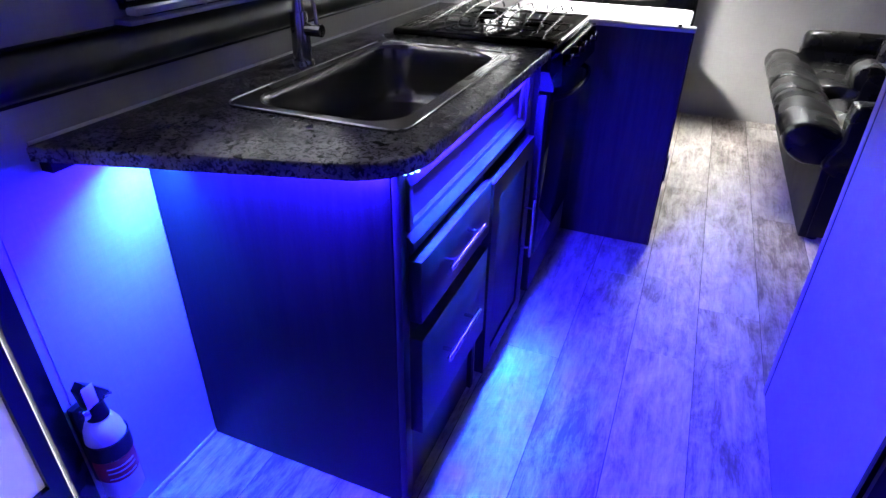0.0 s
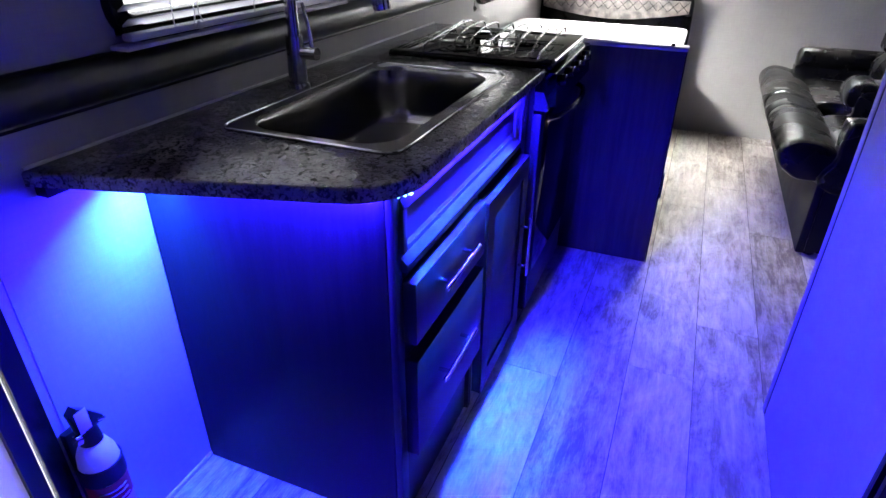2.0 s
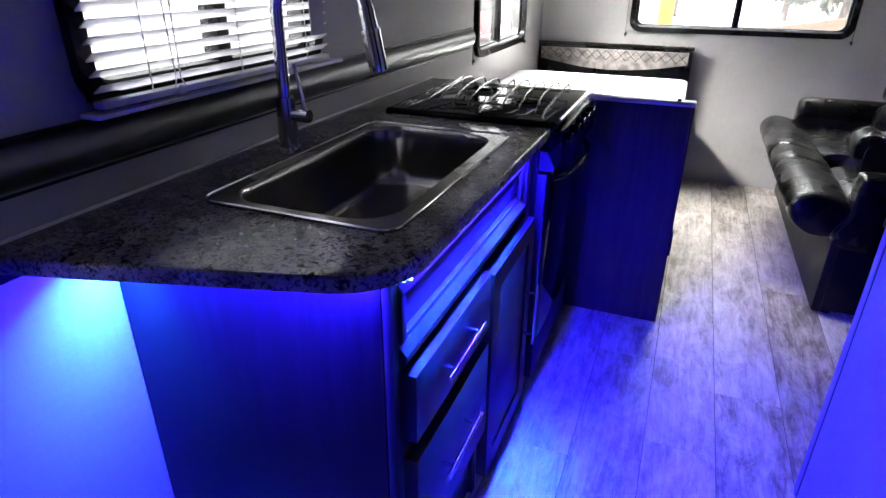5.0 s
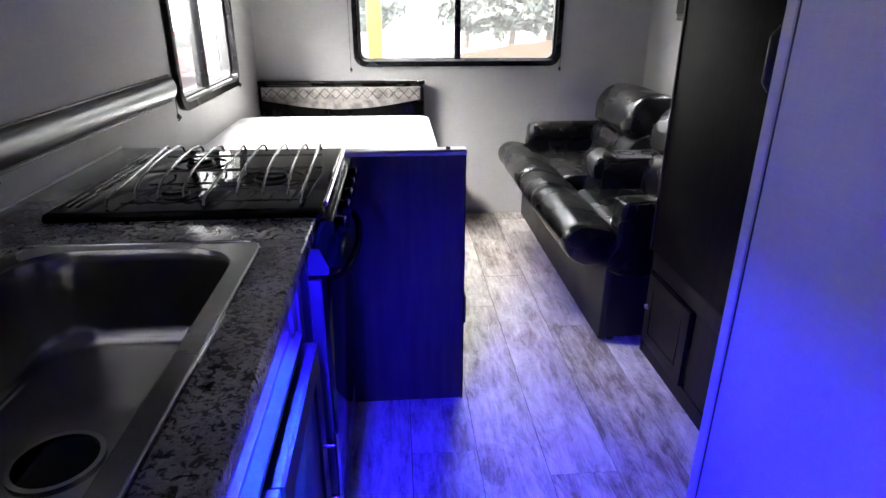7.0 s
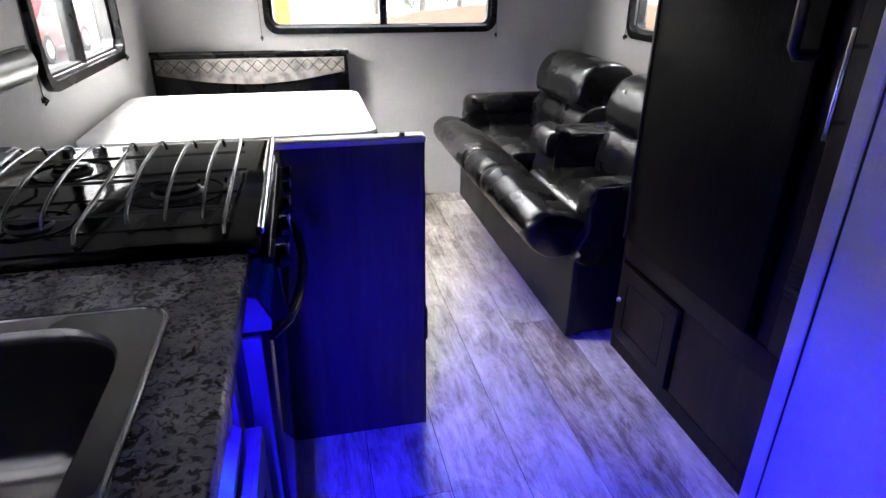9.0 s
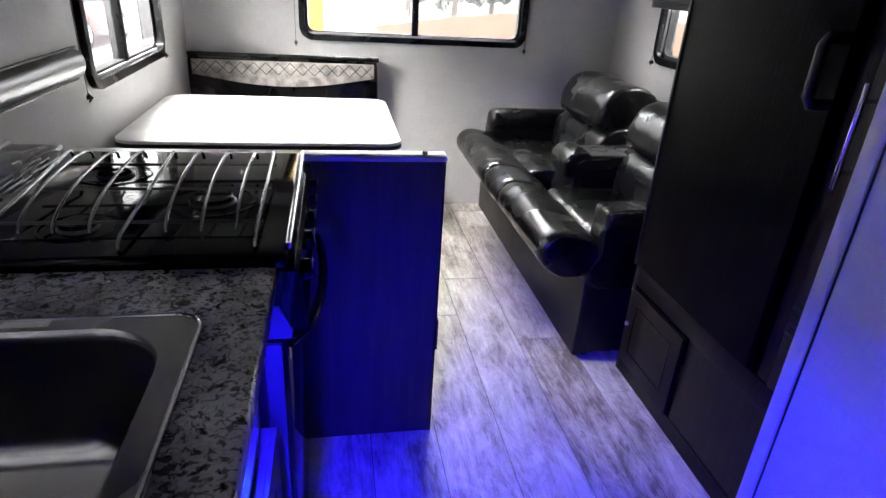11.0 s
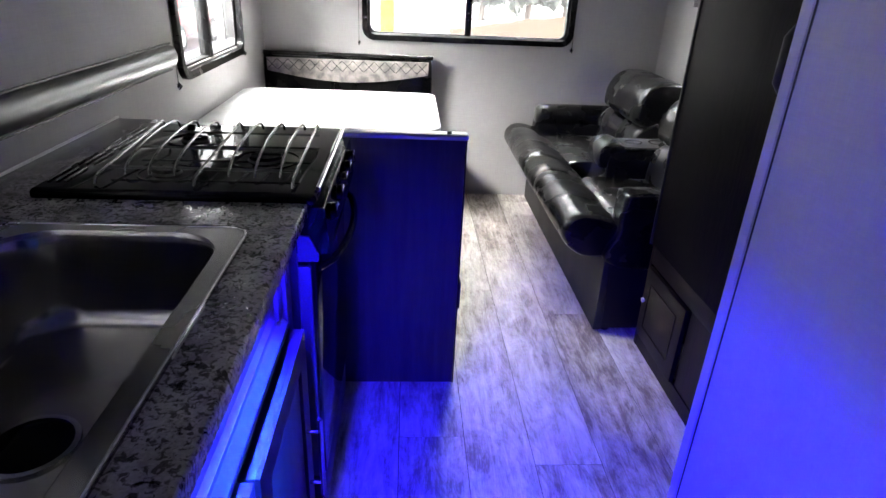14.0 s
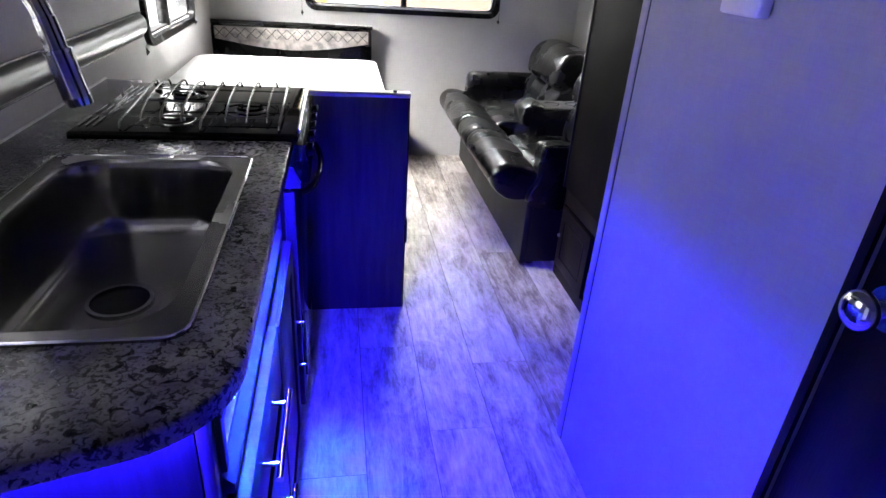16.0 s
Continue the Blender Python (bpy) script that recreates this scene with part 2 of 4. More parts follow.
M_SIDE_STEEL = material("dark_grey_enamel", (0.030, 0.030, 0.032), 0.3, second=(0.022, 0.022, 0.024), spec=0.4)
M_CAP = material("grey_edge_cap", (0.55, 0.55, 0.54), 0.3, 0.5)
M_RED = material("red_label", (0.35, 0.02, 0.02), 0.4)
M_GREY = material("grey_panel", (0.5, 0.49, 0.48), 0.5)
M_CAULK = material("pale_caulk", (0.7, 0.7, 0.68), 0.5)
M_BRONZE = material("drain_steel", (0.45, 0.45, 0.45), 0.2, 1.0)

# ---- builders ----


def thing(name, x, y, z, label, category, group="", kind=""):
    ob = new(name)
    ob.location = (x, y, z)
    ob.empty_display_size = 0.1
    return tagged(ob, label, category, group, kind)


def root_of(ob):
    while ob.parent:
        ob = ob.parent
    return ob


def finish(name, bm, mat, smooth=40):
    me = bpy.data.meshes.new(name)
    bmesh.ops.recalc_face_normals(bm, faces=bm.faces)
    bm.to_mesh(me)
    bm.free()
    me.materials.append(mat)
    if smooth:
        me.polygons.foreach_set("use_smooth", [True] * len(me.polygons))
        me.set_sharp_from_angle(angle=radians(smooth))
    return me


def part(name, bm, mat, parent, label="", smooth=40):
    base = root_of(parent).location
    bmesh.ops.translate(bm, verts=bm.verts, vec=-base)
    ob = new(name, finish(name, bm, mat, smooth))
    ob.parent = parent
    return tagged(ob, label)


def solo(name, bm, mat, label, category="", group="", kind="", smooth=40):
    """A thing of one mesh, with its origin at its base."""
    lo = [min(v.co[i] for v in bm.verts) for i in range(3)]
    hi = [max(v.co[i] for v in bm.verts) for i in range(3)]
    base = Vector(((lo[0] + hi[0]) / 2, (lo[1] + hi[1]) / 2, lo[2]))
    bmesh.ops.translate(bm, verts=bm.verts, vec=-base)
    ob = new(name, finish(name, bm, mat, smooth))
    ob.location = base
    return tagged(ob, label, category, group, kind)


def box(x0, x1, y0, y1, z0, z1, bevel=0.0, seg=2, bm=None):
    out = bm or bmesh.new()
    made = bmesh.ops.create_cube(out, size=1)["verts"]
    for v in made:
        v.co = Vector(((x0 + x1) / 2 + v.co.x * (x1 - x0), (y0 + y1) / 2 + v.co.y * (y1 - y0), (z0 + z1) / 2 + v.co.z * (z1 - z0)))
    if bevel:
        edges = list({e for v in made for e in v.link_edges})
        bmesh.ops.bevel(out, geom=edges, offset=bevel, segments=seg, affect="EDGES", profile=0.5)
    return out


def prism(pts, axis, a, b, bevel=0.0, seg=2, bm=None):
    """A polygon in the plane across an axis, drawn out from a to b. For z: (x, y); for y: (x, z); for x: (y, z)."""
    out = bm or bmesh.new()
    put = {"z": lambda p, h: (p[0], p[1], h), "y": lambda p, h: (p[0], h, p[1]), "x": lambda p, h: (h, p[0], p[1])}[axis]
    lo = [out.verts.new(put(p, a)) for p in pts]
    hi = [out.verts.new(put(p, b)) for p in pts]
    faces = [out.faces.new(lo), out.faces.new(hi)]
    n = len(pts)
    for i in range(n):
        out.faces.new((lo[i], lo[(i + 1) % n], hi[(i + 1) % n], hi[i]))
    bmesh.ops.recalc_face_normals(out, faces=out.faces)
    if bevel:
        edges = [e for f_ in faces for e in f_.edges]
        bmesh.ops.bevel(out, geom=edges, offset=bevel, segments=seg, affect="EDGES", profile=0.5)
    return out


def rounded(u0, u1, v0, v1, r, seg=6):
    pts = []
    for cu, cv, start in ((u1 - r, v1 - r, 0), (u0 + r, v1 - r, 90), (u0 + r, v0 + r, 180), (u1 - r, v0 + r, 270)):
        for i in range(seg + 1):
            a = radians(start + 90 * i / seg)
            pts.append((cu + r * math.cos(a), cv + r * math.sin(a)))
    return pts


def ring(outer, inner, axis, a, b, bm=None):
    """A frame between two outlines with the same number of points."""
    out = bm or bmesh.new()
    put = {"z": lambda p, h: (p[0], p[1], h), "y": lambda p, h: (p[0], h, p[1]), "x": lambda p, h: (h, p[0], p[1])}[axis]
    rows = [[out.verts.new(put(p, h)) for p in pts] for pts, h in ((outer, a), (outer, b), (inner, b), (inner, a))]
    n = len(outer)
    for k in range(4):
        p, q = rows[k], rows[(k + 1) % 4]
        for i in range(n):
            out.faces.new((p[i], p[(i + 1) % n], q[(i + 1) % n], q[i]))
    return out


def cyl(p, q, r, r2=None, seg=20, bm=None, caps=True):
    out = bm or bmesh.new()
    p, q = Vector(p), Vector(q)
    m = Matrix.Translation((p + q) / 2) @ (q - p).to_track_quat("Z", "Y").to_matrix().to_4x4()
    bmesh.ops.create_cone(out, cap_ends=caps, segments=seg, radius1=r, radius2=r if r2 is None else r2, depth=(q - p).length, matrix=m)
    return out


def tube(points, radius, seg=10, bm=None):
    """A round bar along a line of points; radius may be one number or one for each point."""
    out = bm or bmesh.new()
    pts = [Vector(p) for p in points]
    radii = radius if isinstance(radius, (list, tuple)) else [radius] * len(pts)
    rows, up = [], None
    for i, p in enumerate(pts):
        d = (pts[min(i + 1, len(pts) - 1)] - pts[max(i - 1, 0)]).normalized()
        if up is None:
            up = Vector((0, 0, 1)) if abs(d.z) < 0.9 else Vector((1, 0, 0))
        side = d.cross(up).normalized()
        up = side.cross(d).normalized()
        rows.append([out.verts.new(p + radii[i] * (math.cos(a) * side + math.sin(a) * up)) for a in (2 * math.pi * k / seg for k in range(seg))])
    for a, b in zip(rows, rows[1:]):
        for k in range(seg):
            out.faces.new((a[k], a[(k + 1) % seg], b[(k + 1) % seg], b[k]))
    out.faces.new(rows[0])
    out.faces.new(rows[-1])
    return out


def cushion(x0, x1, y0, y1, z0, z1, r, puff=0.0, cuts=5):
    """A padded block: rounded edges and swollen faces."""
    bm = bmesh.new()
    bmesh.ops.create_cube(bm, size=1)
    bmesh.ops.subdivide_edges(bm, edges=bm.edges, cuts=cuts, use_grid_fill=True)
    half = Vector(((x1 - x0) / 2, (y1 - y0) / 2, (z1 - z0) / 2))
    c = Vector(((x0 + x1) / 2, (y0 + y1) / 2, (z0 + z1) / 2))
    for v in bm.verts:
        u = Vector((v.co.x * 2, v.co.y * 2, v.co.z * 2))
        # spread the cuts towards the edges
        u = Vector([math.copysign(1 - (1 - abs(k)) ** 1.5, k) for k in u])
        p = Vector((u.x * half.x, u.y * half.y, u.z * half.z))
        core = Vector([max(-(h - r), min(h - r, k)) for k, h in zip(p, half)])
        d = p - core
        if d.length > 1e-6:
            p = core + d.normalized() * min(r, d.length if d.length < r else r)
        s = [1 - min(abs(k), 1) ** 2 for k in u]
        for i in range(3):
            j, k = (i + 1) % 3, (i + 2) % 3
            p[i] += math.copysign(puff * s[j] * s[k], u[i]) if abs(u[i]) > 0.98 else 0
        v.co = c + p
    return bm

# ---- structure ----
WX, EX, NY, SY, TOP = -0.92, 1.45, 4.48, -1.1, 2.02   # inside faces of the caravan
KX, KY = -0.886, 2.95   # the galley side of the west wall stands a little proud, up to KY
T = 0.06


def wall_with_holes(name, axis, inner, outer, u0, u1, v0, v1, holes, mat=None):
    """A wall across an axis, with rectangular holes (u0, u1, v0, v1), made of butted blocks in one mesh."""
    bm = bmesh.new()
    us = sorted({u0, u1, *(h[0] for h in holes), *(h[1] for h in holes)})
    vs = sorted({v0, v1, *(h[2] for h in holes), *(h[3] for h in holes)})

    def solid(i, j):
        if not (0 <= i < len(us) - 1 and 0 <= j < len(vs) - 1):
            return False
        uc, vc = (us[i] + us[i + 1]) / 2, (vs[j] + vs[j + 1]) / 2
        return not any(h[0] < uc < h[1] and h[2] < vc < h[3] for h in holes)
    put = (lambda u, v, d: (d, u, v)) if axis == "x" else (lambda u, v, d: (u, d, v))
    cache = {}

    def vert(*k):
        if k not in cache:
            cache[k] = bm.verts.new(put(*k))
        return cache[k]
    for i in range(len(us) - 1):
        for j in range(len(vs) - 1):
            if not solid(i, j):
                continue
            a, b, c, d = us[i], us[i + 1], vs[j], vs[j + 1]
            for depth in (inner, outer):
                bm.faces.new([vert(a, c, depth), vert(b, c, depth), vert(b, d, depth), vert(a, d, depth)])
            for (ni, nj), (p, q) in (((i - 1, j), ((a, c), (a, d))), ((i + 1, j), ((b, c), (b, d))), ((i, j - 1), ((a, c), (b, c))), ((i, j + 1), ((a, d), (b, d)))):
                if not solid(ni, nj):
                    bm.faces.new([vert(*p, inner), vert(*q, inner), vert(*q, outer), vert(*p, outer)])
    return solo(name, bm, mat or M_WALL, "", kind="structure", smooth=0)


wall_with_holes("wall_west", "x", WX, WX - T, KY, NY, -0.05, TOP, [(3.10, 3.93, 0.945, 1.56)])
wall_with_holes("wall_west_galley", "x", KX, WX - T, SY, KY, -0.05, TOP, [(-0.2, 0.585, 0.02, 1.93), (0.955, 1.657, 1.087, 1.70)])
wall_with_holes("wall_north", "y", NY, NY + T, WX - T, EX + T, -0.05, TOP, [(-0.315, 0.875, 0.985, 1.70)])
wall_with_holes("wall_east", "x", EX, EX + T, SY, NY, -0.05, TOP, [(3.05, 3.93, 0.985, 1.60)])
wall_with_holes("wall_south", "y", SY, SY - T, WX - T, EX + T, -0.05, TOP, [])
solo("ceiling", box(WX - T, EX + T, SY - T, NY + T, TOP, TOP + 0.05), M_CEIL, "", kind="structure", smooth=0)
# washroom partition with its doorway, and the wall beside the tall cupboard
PX, PY = 0.527, 1.713
wall_with_holes("wall_washroom", "x", PX, PX + 0.04, SY, PY, 0, TOP, [(0.33, 0.962, 0.012, 1.86)])
solo("wall_washroom_end", box(PX + 0.04, EX, PY - 0.04, PY, 0, TOP), M_WALL, "", kind="structure", smooth=0)
solo("wall_washroom_back", box(PX + 0.04, EX, 0.2, 0.24, 0, TOP), M_WALL, "", kind="structure", smooth=0)
bm = prism(rounded(PX - 0.004, PX + 0.042, PY - 0.026, PY + 0.005, 0.004, 3), "z", 0.0, TOP)
solo("trim_corner", bm, M_WALL, "", kind="structure")
solo("trim_corner_groove", box(PX - 0.0015, PX + 0.01, PY - 0.0295, PY - 0.0262, 0.0, TOP), M_BLACK, "", kind="structure")

floor = tagged(new("floor"), "", kind="structure")
part("underlay", box(WX, EX, SY, NY, -0.05, -0.0015), M_JOINT, floor, smooth=0)

# ---- windows ----


def sliding_window(name, axis, face, outward, u0, u1, v0, v1, mull, r=0.07):
    """A black-framed sliding caravan window with rounded corners; outward: +1 or -1 along the axis."""
    w = tagged(new(name), "black-framed sliding caravan window with rounded corners", kind="structure")
    o = outward
    outer, inner = rounded(u0, u1, v0, v1, r), rounded(u0 + 0.03, u1 - 0.03, v0 + 0.03, v1 - 0.03, r - 0.02)
    part("frame", ring(outer, inner, axis, face - o * 0.022, face + o * 0.065), M_FRAME, w)
    inner2 = rounded(u0 + 0.045, u1 - 0.045, v0 + 0.045, v1 - 0.045, r - 0.03)
    part("inner_seal", ring(rounded(u0 + 0.0305, u1 - 0.0305, v0 + 0.0305, v1 - 0.0305, r - 0.0205), inner2, axis, face + o * 0.01, face + o * 0.05), M_RUBBER, w)
    a, b = sorted((face + o * 0.002, face + o * 0.05))
    bar = (mull - 0.018, mull + 0.018, v0 + 0.032, v1 - 0.032)
    if axis == "y":
        part("mullion", box(bar[0], bar[1], a, b, bar[2], bar[3], 0.003), M_FRAME, w)
    else:
        part("mullion", box(a, b, bar[0], bar[1], bar[2], bar[3], 0.003), M_FRAME, w)
    for k, (p, q) in enumerate(((u0 + 0.04, mull - 0.01), (mull + 0.01, u1 - 0.04))):
        d = face + o * (0.026 + 0.012 * k)
        lo, hi = sorted((d, d + o * 0.004))
        bm = box(p, q, lo, hi, v0 + 0.04, v1 - 0.04) if axis == "y" else box(lo, hi, p, q, v0 + 0.04, v1 - 0.04)
        part("pane", bm, M_GLASS, w, smooth=0).visible_shadow = False
    return w


sliding_window("window_1", "y", NY, 1, -0.345, 0.905, 0.945, 1.73, 0.276)
sliding_window("window_2", "x", WX, -1, 3.065, 3.96, 0.908, 1.59, 3.50)
sliding_window("window_3", "x", EX, 1, 3.02, 3.965, 0.955, 1.63, 3.5)
sliding_window("window_4", "x", KX, -1, 0.940, 1.672, 1.072, 1.73, 1.32)


def valance(x0, x1, y0, y1, z0, z1):
    v = thing("pleated_blind", (x0 + x1) / 2, (y0 + y1) / 2, z0, "black pleated blind drawn up above a caravan window", "blind")
    part("valance", box(x0, x1, y0, y1, z0 + 0.03, z1, 0.006), M_BLACK, v)
    n = 4
    for i in range(n):
        part("pleat", box(x0 + 0.006, x1 - 0.006, y0 + 0.006, y1 - 0.006, z0 + 0.0075 * i, z0 + 0.0075 * i + 0.006, 0.002, 1), M_RUBBER, v)
    return v


valance(-0.40, 0.96, NY - 0.07, NY - 0.015, 1.555, 1.78)
valance(WX + 0.015, WX + 0.07, 3.03, 3.99, 1.40, 1.62)
valance(EX - 0.07, EX - 0.015, 3.0, 4.0, 1.215, 1.64)


def cord_clip(x, y, z, nx, ny):
    """A shade cord running down to a small black hold-down clip on the wall."""
    c = thing("shade_clip", x, y, z, "small black shade hold-down clip with a thin cord", "shade clip", "shade clips")
    px, py = x + nx * 0.008, y + ny * 0.008
    part("clip", cyl((x, y, z), (x + nx * 0.014, y + ny * 0.014, z), 0.009, 0.006, 12), M_BLACK, c)
    part("hook", tube([(px, py, z + 0.012), (px + nx * 0.012, py + ny * 0.012, z), (px, py, z - 0.014)], 0.003, 6), M_BLACK, c)
    part("cord", tube([(px, py, z + 0.01), (px, py, z + 0.5)], 0.0014, 6), M_BLACK, c)


cord_clip(-0.365, NY, 0.928, 0, -1)
cord_clip(0.908, NY, 0.928, 0, -1)
cord_clip(WX, 3.037, 0.90, 1, 0)
cord_clip(WX, 3.988, 0.904, 1, 0)
cord_clip(EX, 3.99, 0.955, -1, 0)

# padded gloss strip along the west wall
pts = [(KX, 0.982)]
for i in range(13):
    a = radians(-90 + 180 * i / 12)
    pts.append((KX + 0.003 + 0.024 * math.cos(a), 1.0205 + 0.036 * math.sin(a)))
pts.append((KX, 1.059))
strip = thing("wall_moulding", KX, 1.8, 0.98, "dark pewter half-round moulding along the wall", "wall moulding")
part("moulding", prism(pts, "y", 0.60, 2.92), M_PEWTER, strip)
part("edge_bead", box(KX, KX + 0.009, 0.60, 2.92, 1.0595, 1.065, 0.002), M_BLACK, strip)
part("lower_bead", box(KX, KX + 0.006, 0.60, 2.92, 0.974, 0.9795, 0.002), M_BLACK, strip)

# ---- entry door in the west wall ----
d = thing("door_1", KX - 0.03, 0.2, 0.02, "closed entry door with frosted pane, black frame and white seal", "door", kind="structure")
part("frame", ring([(-0.22, 0.0), (0.588, 0.0), (0.588, 1.95), (-0.22, 1.95)], [(-0.16, 0.06), (0.551, 0.06), (0.551, 1.9), (-0.16, 1.9)], "x", KX - 0.004, KX + 0.012), M_FRAME, d, smooth=0)
part("seal", ring([(-0.16, 0.06), (0.5505, 0.06), (0.5505, 1.9), (-0.16, 1.9)], [(-0.154, 0.066), (0.5450, 0.066), (0.5450, 1.894), (-0.154, 1.894)], "x", KX + 0.003, KX + 0.006), M_GLASS, d, "clear seal with daylight behind", smooth=0)
part("leaf_border", ring([(-0.154, 0.066), (0.5445, 0.066), (0.5445, 1.894), (-0.154, 1.894)], [(-0.12, 0.262), (0.513, 0.262), (0.513, 1.85), (-0.12, 1.85)], "x", KX - 0.012, KX + 0.006), M_BLACK, d, smooth=0)
part("leaf_panel", box(KX - 0.010, KX - 0.006, -0.12, 0.513, 0.262, 1.85), M_FROST, d, "frosted pale pane", smooth=0)

solo("baseboard", box(KX, KX + 0.008, 0.592, 0.927, 0.0, 0.014, 0.003), M_CAULK, "", kind="structure")
solo("trim_wall_seam", box(KX, KX + 0.0012, 0.612, 0.6145, 0.0, 0.95), M_WALL, "", kind="structure")

# ---- washroom door ----
d = thing("door_2", PX, 0.65, 0.0, "closed dark wooden washroom door with a round chrome knob", "door", kind="structure")
part("leaf", box(PX + 0.006, PX + 0.034, 0.333, 0.958, 0.013, 1.858, 0.002), M_WOOD, d)
part("casing", ring([(0.315, 0.0), (0.975, 0.0), (0.975, 1.875), (0.315, 1.875)], [(0.331, 0.012), (0.960, 0.012), (0.960, 1.86), (0.331, 1.86)], "x", PX - 0.006, PX + 0.002), M_WOOD, d, smooth=0)
knob = part("knob", cyl((PX + 0.004, 0.905, 0.992), (PX - 0.03, 0.905, 0.992), 0.012, 0.012), M_CHROME, d, "round chrome knob")
bm = bmesh.new()
bmesh.ops.create_uvsphere(bm, u_segments=28, v_segments=16, radius=0.027, matrix=Matrix.Translation((PX - 0.044, 0.905, 0.992)) @ Matrix.Diagonal((0.62, 1, 1, 1)))
part("knob_face", bm, M_CHROME, knob)
part("rose", cyl((PX + 0.005, 0.905, 0.992), (PX - 0.004, 0.905, 0.992), 0.032, 0.03, 28), M_CHROME, knob)

# small wall device on the washroom wall
s = thing("thermostat", PX, 1.335, 1.285, "small white plastic wall control above eye level", "thermostat")
part("housing", box(PX - 0.026, PX, 1.285, 1.39, 1.288, 1.41, 0.006, 3), M_PLASTIC_WHITE, s)
part("button", box(PX - 0.029, PX - 0.0262, 1.32, 1.355, 1.32, 1.335, 0.001), M_GREY, s)

# ---- kitchen ----
CT = 0.91
FX = -0.300     # face frame of the sink cabinet
k = thing("sink_cabinet", -0.6, 1.37, 0.0, "dark-stained sink cabinet lit by blue strip lights", "cabinet")
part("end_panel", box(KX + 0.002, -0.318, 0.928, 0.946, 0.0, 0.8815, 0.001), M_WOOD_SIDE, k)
part("corner_stile", box(-0.3175, FX, 0.928, 0.962, 0.0, 0.8815, 0.003), M_WOOD_FRONT, k)
part("far_panel", box(KX + 0.002, FX - 0.002, 1.805, 1.822, 0.0, 0.8815), M_WOOD_FRONT, k)
part("back", box(KX + 0.002, KX + 0.01, 0.946, 1.805, 0.0, 0.86), M_WOOD_FRONT, k)
part("bottom_panel", box(KX + 0.011, FX - 0.03, 0.947, 1.804, 0.08, 0.095), M_WOOD_FRONT, k)
part("top_rail", box(FX - 0.02, FX, 0.9625, 1.803, 0.84, 0.8815, 0.001), M_WOOD_FRONT, k)
part("middle_rail", box(FX - 0.02, FX, 0.9625, 1.803, 0.69, 0.752, 0.001), M_WOOD_FRONT, k)
part("false_front", box(FX - 0.03, FX - 0.012, 0.964, 1.802, 0.735, 0.858), M_WOOD_FRONT, k)
part("false_front_top", prism([(FX + 0.0002, 0.840), (FX + 0.010, 0.840), (FX + 0.010, 0.844), (FX + 0.003, 0.859), (FX + 0.0002, 0.859)], "y", 0.950, 1.70, 0.0005), M_WOOD_FRONT, k)
part("false_front_sill", prism([(FX + 0.0002, 0.712), (FX + 0.013, 0.712), (FX + 0.015, 0.716), (FX + 0.015, 0.728), (FX + 0.0002, 0.742)], "y", 0.950, 1.70, 0.001), M_WOOD_FRONT, k, "bright-edged lower moulding")
for y0, y1 in ((0.950, 0.966), (1.664, 1.70)):
    part("false_front_side", box(FX + 0.0002, FX + 0.008, y0, y1, 0.7505, 0.8435, 0.001), M_WOOD_FRONT, k)
part("centre_stile", box(FX - 0.02, FX, 1.364, 1.384, 0.0, 0.6895), M_WOOD_FRONT, k)
part("far_stile", box(FX - 0.02, FX, 1.770, 1.803, 0.0, 0.6895, 0.002), M_WOOD_FRONT, k)
part("drawer_rail", box(FX - 0.02, FX, 0.9625, 1.363, 0.490, 0.560), M_WOOD_FRONT, k)
part("lower_panel", box(FX - 0.03, FX - 0.012, 0.963, 1.363, 0.0, 0.30), M_WOOD_FRONT, k)
part("bead", box(FX, FX + 0.01, 1.722, 1.738, 0.70, 0.8815, 0.002), M_WOOD_FRONT, k)


def bar_handle(parent, p, q, stand):
    """A round bar pull on two posts."""
    p, q, s = Vector(p), Vector(q), Vector(stand)
    d = q - p
    h = part("handle", cyl(p, q, 0.0055, seg=14), M_NICKEL, parent, "slim brushed nickel bar handle")
    for f_ in (0.16, 0.84):
        part("post", cyl(p + d * f_, p + d * f_ - s, 0.0045, seg=10), M_NICKEL, h)


def shaker_front(parent, name, y0, y1, z0, z1, x, label):
    """A framed front: a slab with a raised frame round a sunk panel."""
    f_ = part(name, box(x, x + 0.029, y0, y1, z0, z1, 0.002), M_WOOD_FRONT, parent, label)
    return f_


d1 = shaker_front(k, "drawer", 0.952, 1.362, 0.546, 0.690, FX + 0.001, "dark flat drawer front")
bar_handle(d1, (FX + 0.058, 1.035, 0.636), (FX + 0.058, 1.235, 0.636), (0.031, 0, 0))
d2 = shaker_front(k, "drawer", 0.952, 1.362, 0.236, 0.503, FX + 0.001, "dark flat deep drawer front")
bar_handle(d2, (FX + 0.058, 1.035, 0.398), (FX + 0.058, 1.235, 0.398), (0.031, 0, 0))
d3 = part("door", box(FX + 0.001, FX + 0.023, 1.386, 1.768, 0.05, 0.670, 0.001), M_WOOD_FRONT, k, "dark framed cabinet door")
part("door_frame", ring([(1.386, 0.05), (1.768, 0.05), (1.768, 0.670), (1.386, 0.670)], [(1.442, 0.106), (1.712, 0.106), (1.712, 0.614), (1.442, 0.614)], "x", FX + 0.0232, FX + 0.030), M_WOOD_FRONT, d3, smooth=0)
bar_handle(d3, (FX + 0.058, 1.722, 0.280), (FX + 0.058, 1.722, 0.485), (0.031, 0, 0))

